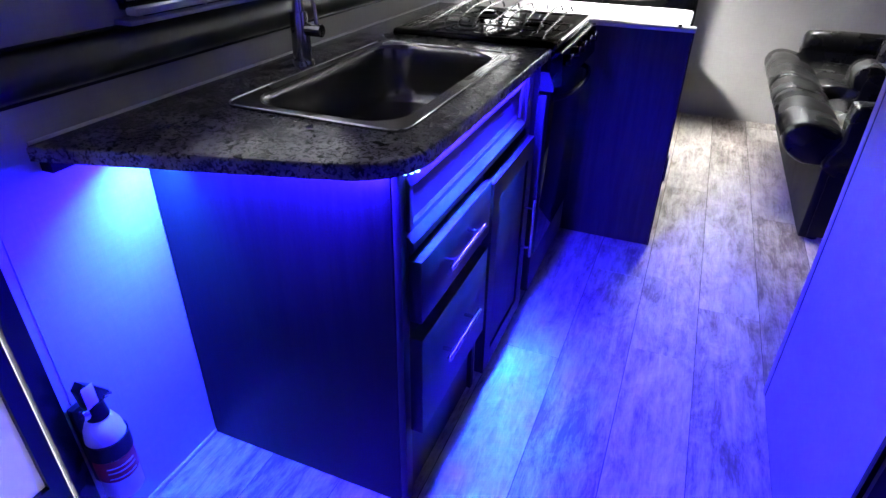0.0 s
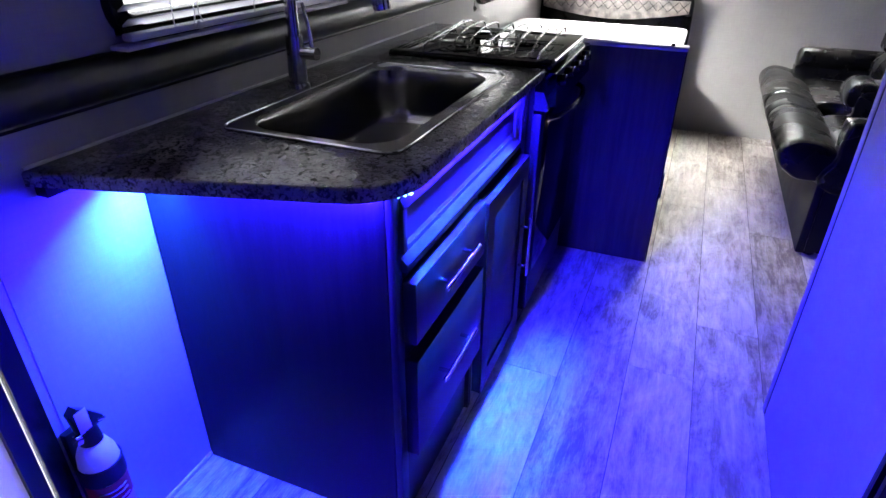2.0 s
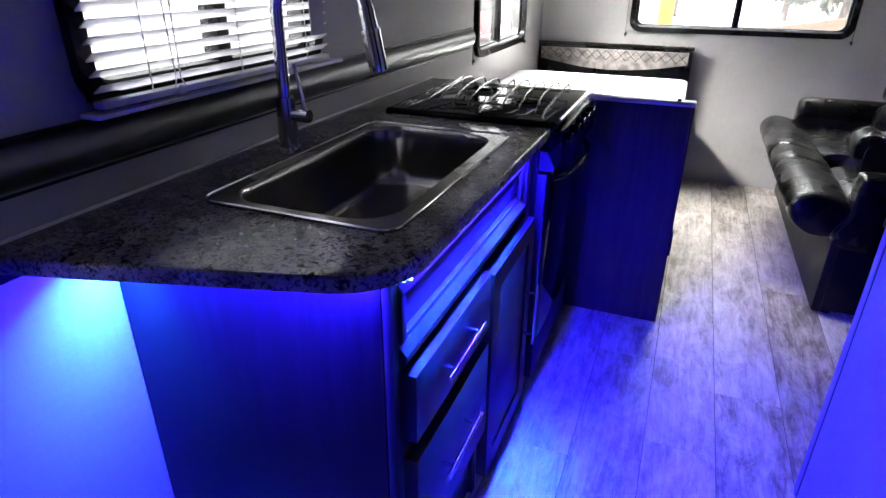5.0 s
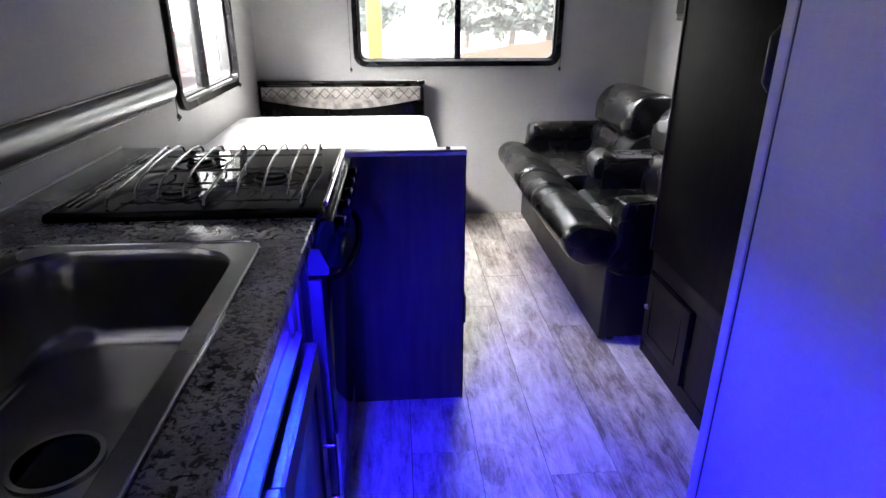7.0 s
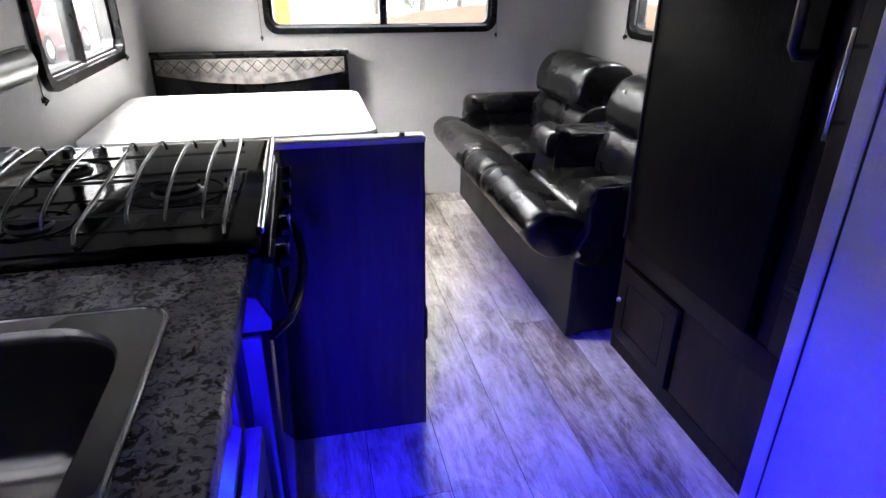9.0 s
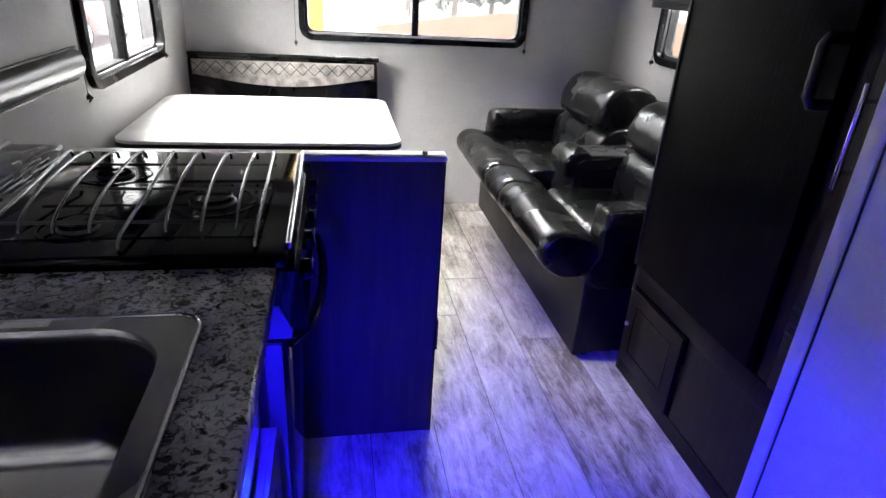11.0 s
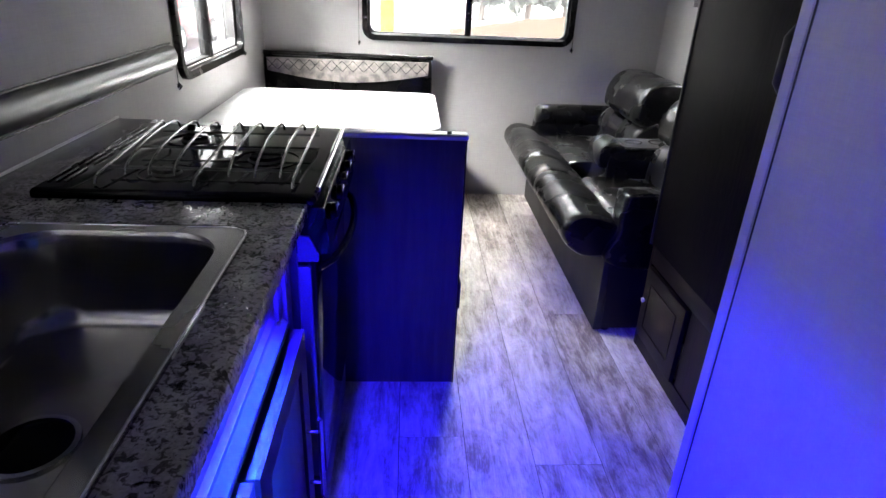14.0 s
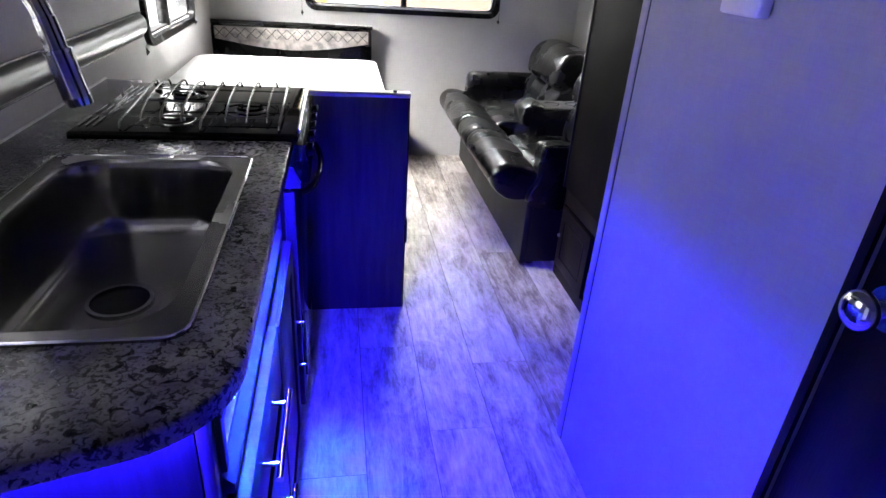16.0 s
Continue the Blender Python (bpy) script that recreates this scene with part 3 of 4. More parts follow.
# worktop: a slab with a slanted, rounded near end and a cut-out for the sink
SX0, SX1, SY0, SY1 = -0.738, -0.332, 1.012, 1.700      # sink rim
edge = [(-0.884, 0.702), (-0.6115, 0.7795)]
for i in range(15):      # the rounded corner
    a = radians(-74.1 + 74.1 * i / 14)
    edge.append((-0.402 + 0.14 * math.cos(a), 0.985 + 0.14 * math.sin(a)))
outline = edge + [(-0.262, 1.832), (-0.775, 1.832), (-0.775, 2.47), (-0.884, 2.47)]


def slab_with_hole(outline, hole, z0, z1):
    bm = bmesh.new()
    for z in (z0, z1):
        ring_o = [bm.verts.new((*p, z)) for p in outline]
        ring_i = [bm.verts.new((*p, z)) for p in hole]
        es = [bm.edges.new((r_[i], r_[(i + 1) % len(r_)])) for r_ in (ring_o, ring_i) for i in range(len(r_))]
        bmesh.ops.triangle_fill(bm, edges=es, use_beauty=True)
    bm.verts.ensure_lookup_table()
    n, h = len(outline), len(hole)
    total = n + h
    v = list(bm.verts)
    for i in range(n):
        bm.faces.new((v[i], v[(i + 1) % n], v[total + (i + 1) % n], v[total + i]))
    for i in range(h):
        bm.faces.new((v[n + i], v[n + (i + 1) % h], v[total + n + (i + 1) % h], v[total + n + i]))
    bm.normal_update()
    return bm


top = slab_with_hole(outline, rounded(SX0 + 0.012, SX1 - 0.012, SY0 + 0.012, SY1 - 0.012, 0.03), 0.882, CT)
wt = thing("worktop", -0.6, 1.37, 0.882, "dark speckled stone-look worktop with a slanted rounded end", "worktop")
near = [e for e in top.edges if all(abs(v.co.z - CT) < 1e-5 for v in e.verts) and len(e.link_faces) == 2 and any(abs(f_.normal.z) < 0.5 for f_ in e.link_faces)
        and not all(SX0 < v.co.x < SX1 and SY0 < v.co.y < SY1 for v in e.verts)]
bmesh.ops.bevel(top, geom=near, offset=0.006, segments=3, affect="EDGES", profile=0.5)
part("slab", top, M_COUNTER, wt, smooth=30)
part("caulk_line", box(KX + 0.001, KX + 0.006, 0.706, 2.47, CT, CT + 0.005), M_CAULK, wt, "pale caulk line")
part("underside_cleat", box(KX + 0.002, KX + 0.03, 0.715, 0.927, 0.860, 0.8815), M_WOOD, wt)

strip = thing("light_strip", -0.28, 1.2, 0.86, "thin blue glowing strip light under the worktop edge", "strip light")
part("front_strip", box(-0.2755, -0.2725, 0.975, 1.60, 0.8775, 0.8818), M_DIODE, strip)
for px, py in ((-0.289, 0.926), (-0.281, 0.936), (-0.274, 0.946)):
    part("diode", box(px - 0.003, px + 0.003, py - 0.003, py + 0.003, 0.8760, 0.8815, 0.0005), M_DIODE_BRIGHT, strip)

# sink: rim, bowl, drain
M_RIM = material("satin_steel_rim", (0.25, 0.243, 0.24), 0.27, 1.0, second=(0.21, 0.204, 0.20), scale=3, wear=0.08)
BX0, BX1, BY0, BY1, BR = -0.708, -0.364, 1.038, 1.672, 0.085      # mouth of the bowl
s = thing("sink", -0.54, 1.357, 0.755, "brushed steel single-bowl drop-in kitchen sink", "sink")
part("rim", ring(rounded(SX0, SX1, SY0, SY1, 0.036, 8), rounded(BX0, BX1, BY0, BY1, BR, 8), "z", CT + 0.0005, CT + 0.005), M_RIM, s)
bm = bmesh.new()
levels = [(0.0, 0.0, CT + 0.005), (0.002, 0.0, CT + 0.0035), (0.005, 0.0, CT - 0.003), (0.007, 0.0, CT - 0.014), (0.009, 0.0, CT - 0.03), (0.0105, 0.0, CT - 0.045), (0.012, 0.0, CT - 0.06), (0.0135, 0.0, CT - 0.075), (0.015, 0.0, CT - 0.09), (0.018, 0.0, 0.800),
          (0.021, 0.0, 0.785), (0.027, 0.003, 0.772), (0.037, 0.006, 0.763), (0.051, 0.012, 0.758), (0.085, 0.03, 0.755)]
prev = None
for inset, less, z in levels:
    row = [bm.verts.new((*p, z)) for p in rounded(BX0 + inset, BX1 - inset, BY0 + inset, BY1 - inset, BR - less, 10)]
    if prev:
        n = len(row)
        for i in range(n):
            bm.faces.new((prev[i], prev[(i + 1) % n], row[(i + 1) % n], row[i]))
    prev = row
bm.faces.new(prev)
loop = [(*p, CT + 0.0048) for p in rounded(SX0 + 0.0025, SX1 - 0.0025, SY0 + 0.0025, SY1 - 0.0025, 0.034, 8)]
part("raised_edge", tube(loop + loop[:1], 0.0026, 8), M_CHROME, s)
part("bowl", bm, M_STEEL, s, smooth=60)
DX, DY, DZ = -0.538, 1.360, 0.755
dr = part("drain", ring([(DX + 0.056 * math.cos(a), DY + 0.056 * math.sin(a)) for a in (2 * math.pi * i / 32 for i in range(32))],
                        [(DX + 0.049 * math.cos(a), DY + 0.049 * math.sin(a)) for a in (2 * math.pi * i / 32 for i in range(32))], "z", DZ, DZ + 0.004), M_BRONZE, s, "round steel drain with a dark strainer")
part("strainer", cyl((DX, DY, DZ + 0.0002), (DX, DY, DZ + 0.001), 0.049, seg=32), M_ENAMEL, dr)
part("rim_label", box(-0.55, -0.50, 1.679, 1.692, CT + 0.005, CT + 0.0056), M_CHROME, s)

# faucet
BX, BY = -0.785, 1.372
f_ = thing("faucet", BX, BY, CT, "satin nickel gooseneck pull-down kitchen faucet", "faucet")
part("base", cyl((BX, BY, CT), (BX, BY, CT + 0.012), 0.029, 0.027, 28), M_NICKEL, f_)
part("body", cyl((BX, BY, CT + 0.012), (BX, BY, CT + 0.125), 0.024, 0.021, 28), M_NICKEL, f_)
R = 0.112
pts = [(BX, BY, CT + 0.125), (BX, BY, 1.12), (BX, BY, 1.19)]
for i in range(1, 19):
    a = radians(180 - 168 * i / 18)
    pts.append((BX + R + R * math.cos(a), BY, 1.208 + R * math.sin(a)))
part("spout", tube(pts, 0.0145, 16), M_NICKEL, f_)
e, d_ = Vector(pts[-1]), (Vector(pts[-1]) - Vector(pts[-2])).normalized()
d_ = (d_ + Vector((-0.10, 0, 0))).normalized()
hd = part("spray_head", cyl(e, e + d_ * 0.044, 0.0155, 0.016, 24), M_NICKEL, f_)
part("head_collar", cyl(e + d_ * 0.0442, e + d_ * 0.050, 0.0205, 0.0205, 24), M_CHROME, hd)
part("head_grip", cyl(e + d_ * 0.0502, e + d_ * 0.115, 0.0195, 0.0205, 24), M_NICKEL, hd, "wider satin nickel grip")
part("head_tip", cyl(e + d_ * 0.1152, e + d_ * 0.128, 0.021, 0.019, 24), M_CHROME, hd)
part("head_button", box(e.x + 0.022, e.x + 0.03, BY - 0.006, BY + 0.006, e.z - 0.085, e.z - 0.055, 0.002), M_BLACK, hd)
lv = part("lever_hub", cyl((BX + 0.02, BY, CT + 0.085), (BX + 0.062, BY, CT + 0.085), 0.015, 0.015, 20), M_NICKEL, f_)
part("lever", tube([(BX + 0.05, BY, CT + 0.09), (BX + 0.046, BY, CT + 0.14), (BX + 0.032, BY, CT + 0.20)], [0.006, 0.005, 0.004], 8), M_NICKEL, lv)

# range: hob, front panel, oven door
HX0, HX1, HY0, HY1 = -0.772, -0.246, 1.836, 2.375
r = thing("range", -0.5, 2.12, 0.0, "black gas range with a grey wire grate and chrome front rail", "range")
part("carcass", box(HX0 + 0.02, -0.29, HY0 + 0.004, HY1 - 0.004, 0.06, 0.885), M_BLACK, r)
part("hob", box(HX0, HX1, HY0, HY1, 0.898, 0.924, 0.011, 4), M_ENAMEL, r, "glossy black enamel hob")
part("hob_underside", box(HX0 + 0.01, HX1 - 0.01, HY0 + 0.01, HY1 - 0.01, 0.8855, 0.8975), M_BLACK, r)
part("front_rail", tube([(HX1 - 0.001, HY0 + 0.035, 0.9235), (HX1 - 0.001, HY1 - 0.006, 0.9235)], 0.0055, 10), M_CHROME, r, "chrome rail along the hob front")
part("control_panel", prism([(-0.289, 0.80), (-0.222, 0.80), (-0.230, 0.897), (-0.289, 0.897)], "y", HY0 + 0.002, HY1 - 0.002), M_ENAMEL, r)
part("side_bracket", prism([(-0.286, 0.84), (-0.262, 0.84), (-0.244, 0.80), (-0.246, 0.785), (-0.286, 0.785)], "y", HY0 - 0.004, HY0 + 0.0015), M_SIDE_STEEL, r)
part("side_trim", box(-0.2885, -0.262, HY0 - 0.003, HY0 + 0.0055, 0.215, 0.773, 0.002), M_SIDE_STEEL, r)
for y in (1.912, 2.025, 2.12, 2.212, 2.308):
    kn = part("knob", cyl((-0.232, y, 0.862), (-0.214, y, 0.866), 0.019, 0.016, 20), M_ENAMEL, r, "black knob with a bright arc along its top")
    # chrome arc over the upper edge only, a highlight built as a part
    part("knob_highlight", tube([(-0.2135, y + 0.016 * math.cos(a), 0.866 + 0.016 * math.sin(a)) for a in (radians(20 + 14 * j) for j in range(11))], 0.0012, 6), M_CHROME, kn)
od = part("oven_door", box(-0.289, -0.252, HY0 + 0.006, HY1 - 0.006, 0.22, 0.79, 0.004), M_ENAMEL, r, "glossy black oven door")
hp = [(-0.252, HY0 + 0.03, 0.755)] + [(-0.252 + 0.05 * math.sin(radians(a)) ** 0.5, HY0 + 0.03 + (HY1 - HY0 - 0.06) * a / 180, 0.755) for a in range(15, 180, 15)] + [(-0.252, HY1 - 0.03, 0.755)]
part("oven_handle", tube(hp, 0.009, 10), M_ENAMEL, od)
part("door_trim", box(-0.2515, -0.246, HY0 + 0.008, HY1 - 0.008, 0.783, 0.789, 0.001), M_CHROME, od, "thin bright trim")
part("drawer_front", box(-0.289, -0.262, HY0 + 0.006, HY1 - 0.006, 0.06, 0.21, 0.004), M_BLACK, r)
for bx, by, br in ((-0.585, 2.21, 0.034), (-0.56, 1.95, 0.03), (-0.385, 2.06, 0.04)):
    b_ = part("burner", cyl((bx, by, 0.924), (bx, by, 0.929), br, br * 0.9, 28), M_IRON, r, "round black gas burner")
    part("burner_ring", ring([(bx + 1.9 * br * math.cos(a), by + 1.9 * br * math.sin(a)) for a in (2 * math.pi * i / 32 for i in range(32))],
                             [(bx + 1.75 * br * math.cos(a), by + 1.75 * br * math.sin(a)) for a in (2 * math.pi * i / 32 for i in range(32))], "z", 0.9242, 0.926), M_ENAMEL, b_)
    part("burner_cap", cyl((bx, by, 0.929), (bx, by, 0.935), br * 0.92, br * 0.8, 28), M_ENAMEL, b_)


def grate_wire(x):
    """One grate wire: it rises steeply at the near end, bends back, runs flat and hooks down at the far end."""
    pts = []
    for i in range(17):
        u = radians(90 * i / 16)
        pts.append((x, 2.15 - 0.235 * math.cos(u) ** 0.9, 0.930 + 0.044 * math.sin(u)))
    pts += [(x, 2.19, 0.972), (x, 2.215, 0.967), (x, 2.226, 0.960), (x, 2.231, 0.950)]
    return tube(pts, 0.0029, 8)


g = thing("pan_grate", -0.5, 2.12, 0.924, "grey wire pan grate lying on the black hob", "pan grate")
for x in (-0.660, -0.478, -0.293):
    part("straight_wire", tube([(x, 1.862, 0.927), (x, 1.866, 0.936), (x, 1.88, 0.942), (x, 2.215, 0.967), (x, 2.226, 0.960), (x, 2.231, 0.950)], 0.0032, 8), M_WIRE, g)
for x in (-0.626, -0.581, -0.532, -0.427, -0.376, -0.326):
    part("curved_wire", grate_wire(x), M_WIRE, g)
for y in (1.93, 2.08, 2.22):
    part("cross_wire", tube([(-0.665, y, 0.940), (-0.288, y, 0.940)], 0.003, 8), M_IRON, g)

vent = thing("hob_vent", -0.735, 2.1, 0.924, "row of bright vent slots along the back of the hob", "vent")
for i in range(3):
    for j in range(4):
        y = 1.88 + 0.115 * j
        x = -0.755 + 0.016 * i
        part("slot", box(x - 0.0025, x + 0.0025, y, y + 0.085, 0.9242, 0.9275, 0.001, 1), M_WIRE, vent)
filler = thing("range_filler", -0.5, 2.42, 0.0, "dark filler panel between range and partition", "filler panel")
part("panel", box(-0.772, -0.30, 2.379, 2.466, 0.0, 0.885), M_WOOD, filler)

# range hood
h = thing("range_hood", -0.68, 2.15, 1.42, "black range hood with a lit lamp lens on the wall", "range hood")
part("canopy", prism([(KX + 0.001, 1.435), (-0.44, 1.437), (-0.425, 1.455), (-0.425, 1.50), (-0.60, 1.57), (KX + 0.001, 1.57)], "y", 1.86, 2.45, 0.004), M_ENAMEL, h)
part("front_lip", box(-0.426, -0.416, 1.86, 2.45, 1.437, 1.452, 0.002), M_CHROME, h, "bright front lip")
part("lamp_lens", box(-0.66, -0.58, 2.02, 2.28, 1.428, 1.4345, 0.002), M_PLASTIC_WHITE, h)
part("filter", box(-0.86, -0.68, 1.95, 2.36, 1.429, 1.4345, 0.002), M_STEEL, h)
part("front_label", box(-0.4245, -0.4235, 1.93, 2.03, 1.46, 1.49), M_WHITE, h)

# window blind over the sink
b = thing("window_blind", KX + 0.03, 1.31, 1.075, "white slatted blind hanging over the sink window", "window blind")
for i in range(23):
    z = 1.112 + 0.0262 * i
    bm = box(-0.0148, 0.0148, 0.955 + 0.002 * math.sin(i * 5.1), 1.662 + 0.002 * math.sin(i * 3.3), -0.0011, 0.0011)
    bmesh.ops.rotate(bm, verts=bm.verts, cent=(0, 0, 0), matrix=Matrix.Rotation(radians(-33 + 2.5 * math.sin(i * 2.3)), 3, "Y"))
    bmesh.ops.translate(bm, verts=bm.verts, vec=(KX + 0.03, 0, z))
    part("slat", bm, M_SLAT_THIN, b, smooth=0)
part("bottom_rail", box(KX + 0.016, KX + 0.044, 0.952, 1.665, 1.080, 1.094, 0.004), M_SLAT, b)
part("head_rail", box(KX + 0.016, KX + 0.055, 0.95, 1.67, 1.72, 1.76, 0.003), M_SLAT, b)
for y in (1.06, 1.31, 1.56):
    part("ladder_cord", tube([(KX + 0.044, y, 1.09), (KX + 0.044, y, 1.72)], 0.0011, 6), M_SLAT, b)
for dy in (-0.012, 0.012):
    part("pull_cord", tube([(KX + 0.047, 1.12 + dy, 1.40), (KX + 0.049, 1.12 + dy * 0.5, 1.11), (KX + 0.051, 1.12 + dy * 1.4, 1.088)], 0.0013, 6), M_SLAT, b)
part("cord_tassel", cyl((KX + 0.051, 1.12, 1.082), (KX + 0.051, 1.12, 1.098), 0.006, 0.003, 12), M_SLAT, b)
sl = thing("window_sill", KX, 1.31, 1.066, "white window ledge under the blind", "window sill")
part("ledge", box(KX, KX + 0.045, 0.935, 1.73, 1.0655, 1.0745, 0.002), M_SLAT, sl)
hang = thing("hanging_tag", KX + 0.058, 1.59, 1.15, "pale purple paper tag hanging on the blind", "tag")
part("tag", box(KX + 0.056, KX + 0.059, 1.565, 1.625, 1.15, 1.25, 0.001), material("lilac_paper", (0.35, 0.32, 0.42), 0.6), hang)
part("tag_cord", tube([(KX + 0.0575, 1.595, 1.25), (KX + 0.05, 1.595, 1.31)], 0.0012, 6), M_SLAT, hang)

# fire extinguisher on the west wall by the door
f_ = thing("fire_extinguisher", -0.832, 0.628, 0.17, "small white fire extinguisher with black head on a wall bracket", "fire extinguisher")
ex, ey = -0.832, 0.628
bm = bmesh.new()
prof = [(0.0, 0.175), (0.034, 0.175), (0.039, 0.183), (0.039, 0.335), (0.036, 0.36), (0.026, 0.383), (0.015, 0.393), (0.0, 0.395)]
rows = [[bm.verts.new((ex + r_ * math.cos(a), ey + r_ * math.sin(a), z)) for a in (2 * math.pi * i / 28 for i in range(28))] for r_, z in prof[1:-1]]
for p, q in zip(rows, rows[1:]):
    for i in range(28):
        bm.faces.new((p[i], p[(i + 1) % 28], q[(i + 1) % 28], q[i]))
bm.faces.new(rows[0])
bm.faces.new(rows[-1])
part("cylinder", bm, M_PLASTIC_WHITE, f_, "white cylinder")
part("label_band", ring([(ex + 0.0405 * math.cos(a), ey + 0.0405 * math.sin(a)) for a in (2 * math.pi * i / 28 for i in range(28))],
                        [(ex + 0.0392 * math.cos(a), ey + 0.0392 * math.sin(a)) for a in (2 * math.pi * i / 28 for i in range(28))], "z", 0.236, 0.293), M_RED, f_, "dark red label")
part("strap", ring([(ex + 0.043 * math.cos(a), ey + 0.043 * math.sin(a)) for a in (2 * math.pi * i / 28 for i in range(28))],
                   [(ex + 0.0392 * math.cos(a), ey + 0.0392 * math.sin(a)) for a in (2 * math.pi * i / 28 for i in range(28))], "z", 0.297, 0.338), M_BLACK, f_, "black strap with vents")
for zz in (0.246, 0.262, 0.275):
    part("label_line", tube([(ex + 0.0408 * math.cos(a), ey + 0.0408 * math.sin(a), zz) for a in (radians(-60 + 10 * i) for i in range(9))], 0.0016, 5), M_GREY, f_)
hd = part("valve_head", cyl((ex, ey, 0.391), (ex, ey, 0.43), 0.022, 0.018, 20), M_BLACK, f_)
part("lever", prism([(ey - 0.02, 0.425), (ey + 0.03, 0.423), (ey + 0.032, 0.435), (ey + 0.01, 0.465), (ey - 0.012, 0.487), (ey - 0.026, 0.475)], "x", ex - 0.012, ex + 0.012, 0.003), M_BLACK, hd)
part("instruction_label", box(ex + 0.0121, ex + 0.0133, ey - 0.021, ey + 0.004, 0.428, 0.480, 0.0005), M_PLASTIC_WHITE, hd, "pale printed label")
part("gauge", cyl((ex + 0.01, ey - 0.024, 0.42), (ex + 0.01, ey - 0.036, 0.423), 0.011, 0.011, 18), M_CHROME, hd)
part("safety_pin", tube([(ex + 0.012, ey + 0.018, 0.433), (ex + 0.018, ey + 0.03, 0.433)], 0.003, 8), M_CHROME, hd)
f_.location += Vector((0, -0.005, -0.012))
part("bracket", box(KX + 0.0005, KX + 0.018, ey - 0.03, ey + 0.03, 0.185, 0.395, 0.003), M_BLACK, f_)

# ---- dinette ----
p = thing("dinette_partition", -0.33, 2.52, 0.0, "dark half-height partition with a pale metal edge cap", "partition")
part("panel", box(-0.772, 0.098, 2.475, 2.515, 0.0, 0.872, 0.001), M_WOOD_PART, p)
part("edge_cap", box(-0.774, 0.106, 2.469, 2.522, 0.8725, 0.888, 0.004), M_CAP, p, "pale metal edge cap")
part("corner_stop", cyl((0.05, 2.49, 0.888), (0.05, 2.49, 0.896), 0.008, 0.006, 14), M_BLACK, p)
part("end_edge", box(0.0985, 0.103, 2.472, 2.518, 0.0, 0.8723), M_WOOD, p)
part("end_catch", box(0.1032, 0.11, 2.476, 2.512, 0.30, 0.40, 0.002), M_BLACK, p)

t_ = thing("dinette_table", -0.42, 3.5, 0.0, "white rectangular dinette table with rounded corners", "table")
bm = prism(rounded(-0.90, 0.065, 3.10, 3.90, 0.07, 8), "z", 0.722, 0.75, 0.005)
part("tabletop", bm, M_WHITE, t_, "white laminate top")
part("edge_band", ring(rounded(-0.9025, 0.0675, 3.0975, 3.9025, 0.07, 8), rounded(-0.9003, 0.0653, 3.0997, 3.9003, 0.07, 8), "z", 0.724, 0.738), M_BLACK, t_)
for y in (3.3, 3.7):
    l = part("leg", cyl((-0.42, y, 0.0), (-0.42, y, 0.7215), 0.03, seg=20), M_CHROME, t_)
    part("foot_plate", cyl((-0.42, y, 0.0), (-0.42, y, 0.012), 0.09, 0.08, 24), M_CHROME, l)


def bench(name, y0, y1, label):
    b_ = thing(name, -0.4, (y0 + y1) / 2, 0.0, label, "bench")
    part("base", box(WX + 0.004, 0.07, y0, y1, 0.0, 0.30, 0.004), M_WOOD, b_)
    part("seat_cushion", cushion(WX + 0.006, 0.075, y0, y1, 0.302, 0.43, 0.03, 0.012), M_LEATHER, b_)
    return b_


nb = bench("dinette_bench", 2.525, 2.98, "dark dinette bench with black seat cushion behind the partition")
fb = bench("dinette_bench", 3.97, NY - 0.004, "dark dinette bench with a quilted patterned backrest")
part("backrest", cushion(WX + 0.006, 0.066, 4.392, NY - 0.006, 0.43, 0.862, 0.02, 0.004), M_LEATHER, fb, "black padded backrest")
part("top_roll", tube([(WX + 0.012, 4.395, 0.862), (0.072, 4.395, 0.862)], 0.013, 12), M_LEATHER, fb)
M_QUILT = material("quilted_fabric", (0.38, 0.34, 0.31), 0.8, second=(0.16, 0.15, 0.145), scale=22, bump=0.4, bump_scale=90, wear=0.3)
pts = [(WX + 0.03, 0.838), (0.045, 0.838), (0.045, 0.765)] + [(0.045 - 0.93 * i / 12, 0.765 - 0.055 * math.sin(math.pi * i / 12)) for i in range(1, 12)] + [(WX + 0.03, 0.765)]
part("patterned_panel", prism(pts, "y", 4.374, 4.394, 0.004), M_QUILT, fb, "brown and grey diamond-quilted fabric panel")
for i in range(15):
    x = -0.86 + 0.062 * i
    for sgn in (1, -1):
        part("quilt_stitch", tube([(x - sgn * 0.03, 4.3735, 0.772), (x + sgn * 0.03, 4.3735, 0.832)], 0.002, 6), M_LEATHER_GREY, fb)
for i in range(5):
    x = -0.62 + 0.1 * i
    part("tuft", tube([(x, 4.386, 0.64), (x + 0.015, 4.384, 0.70)], 0.004, 6), M_LEATHER_GREY, fb)

# ---- sofa ----


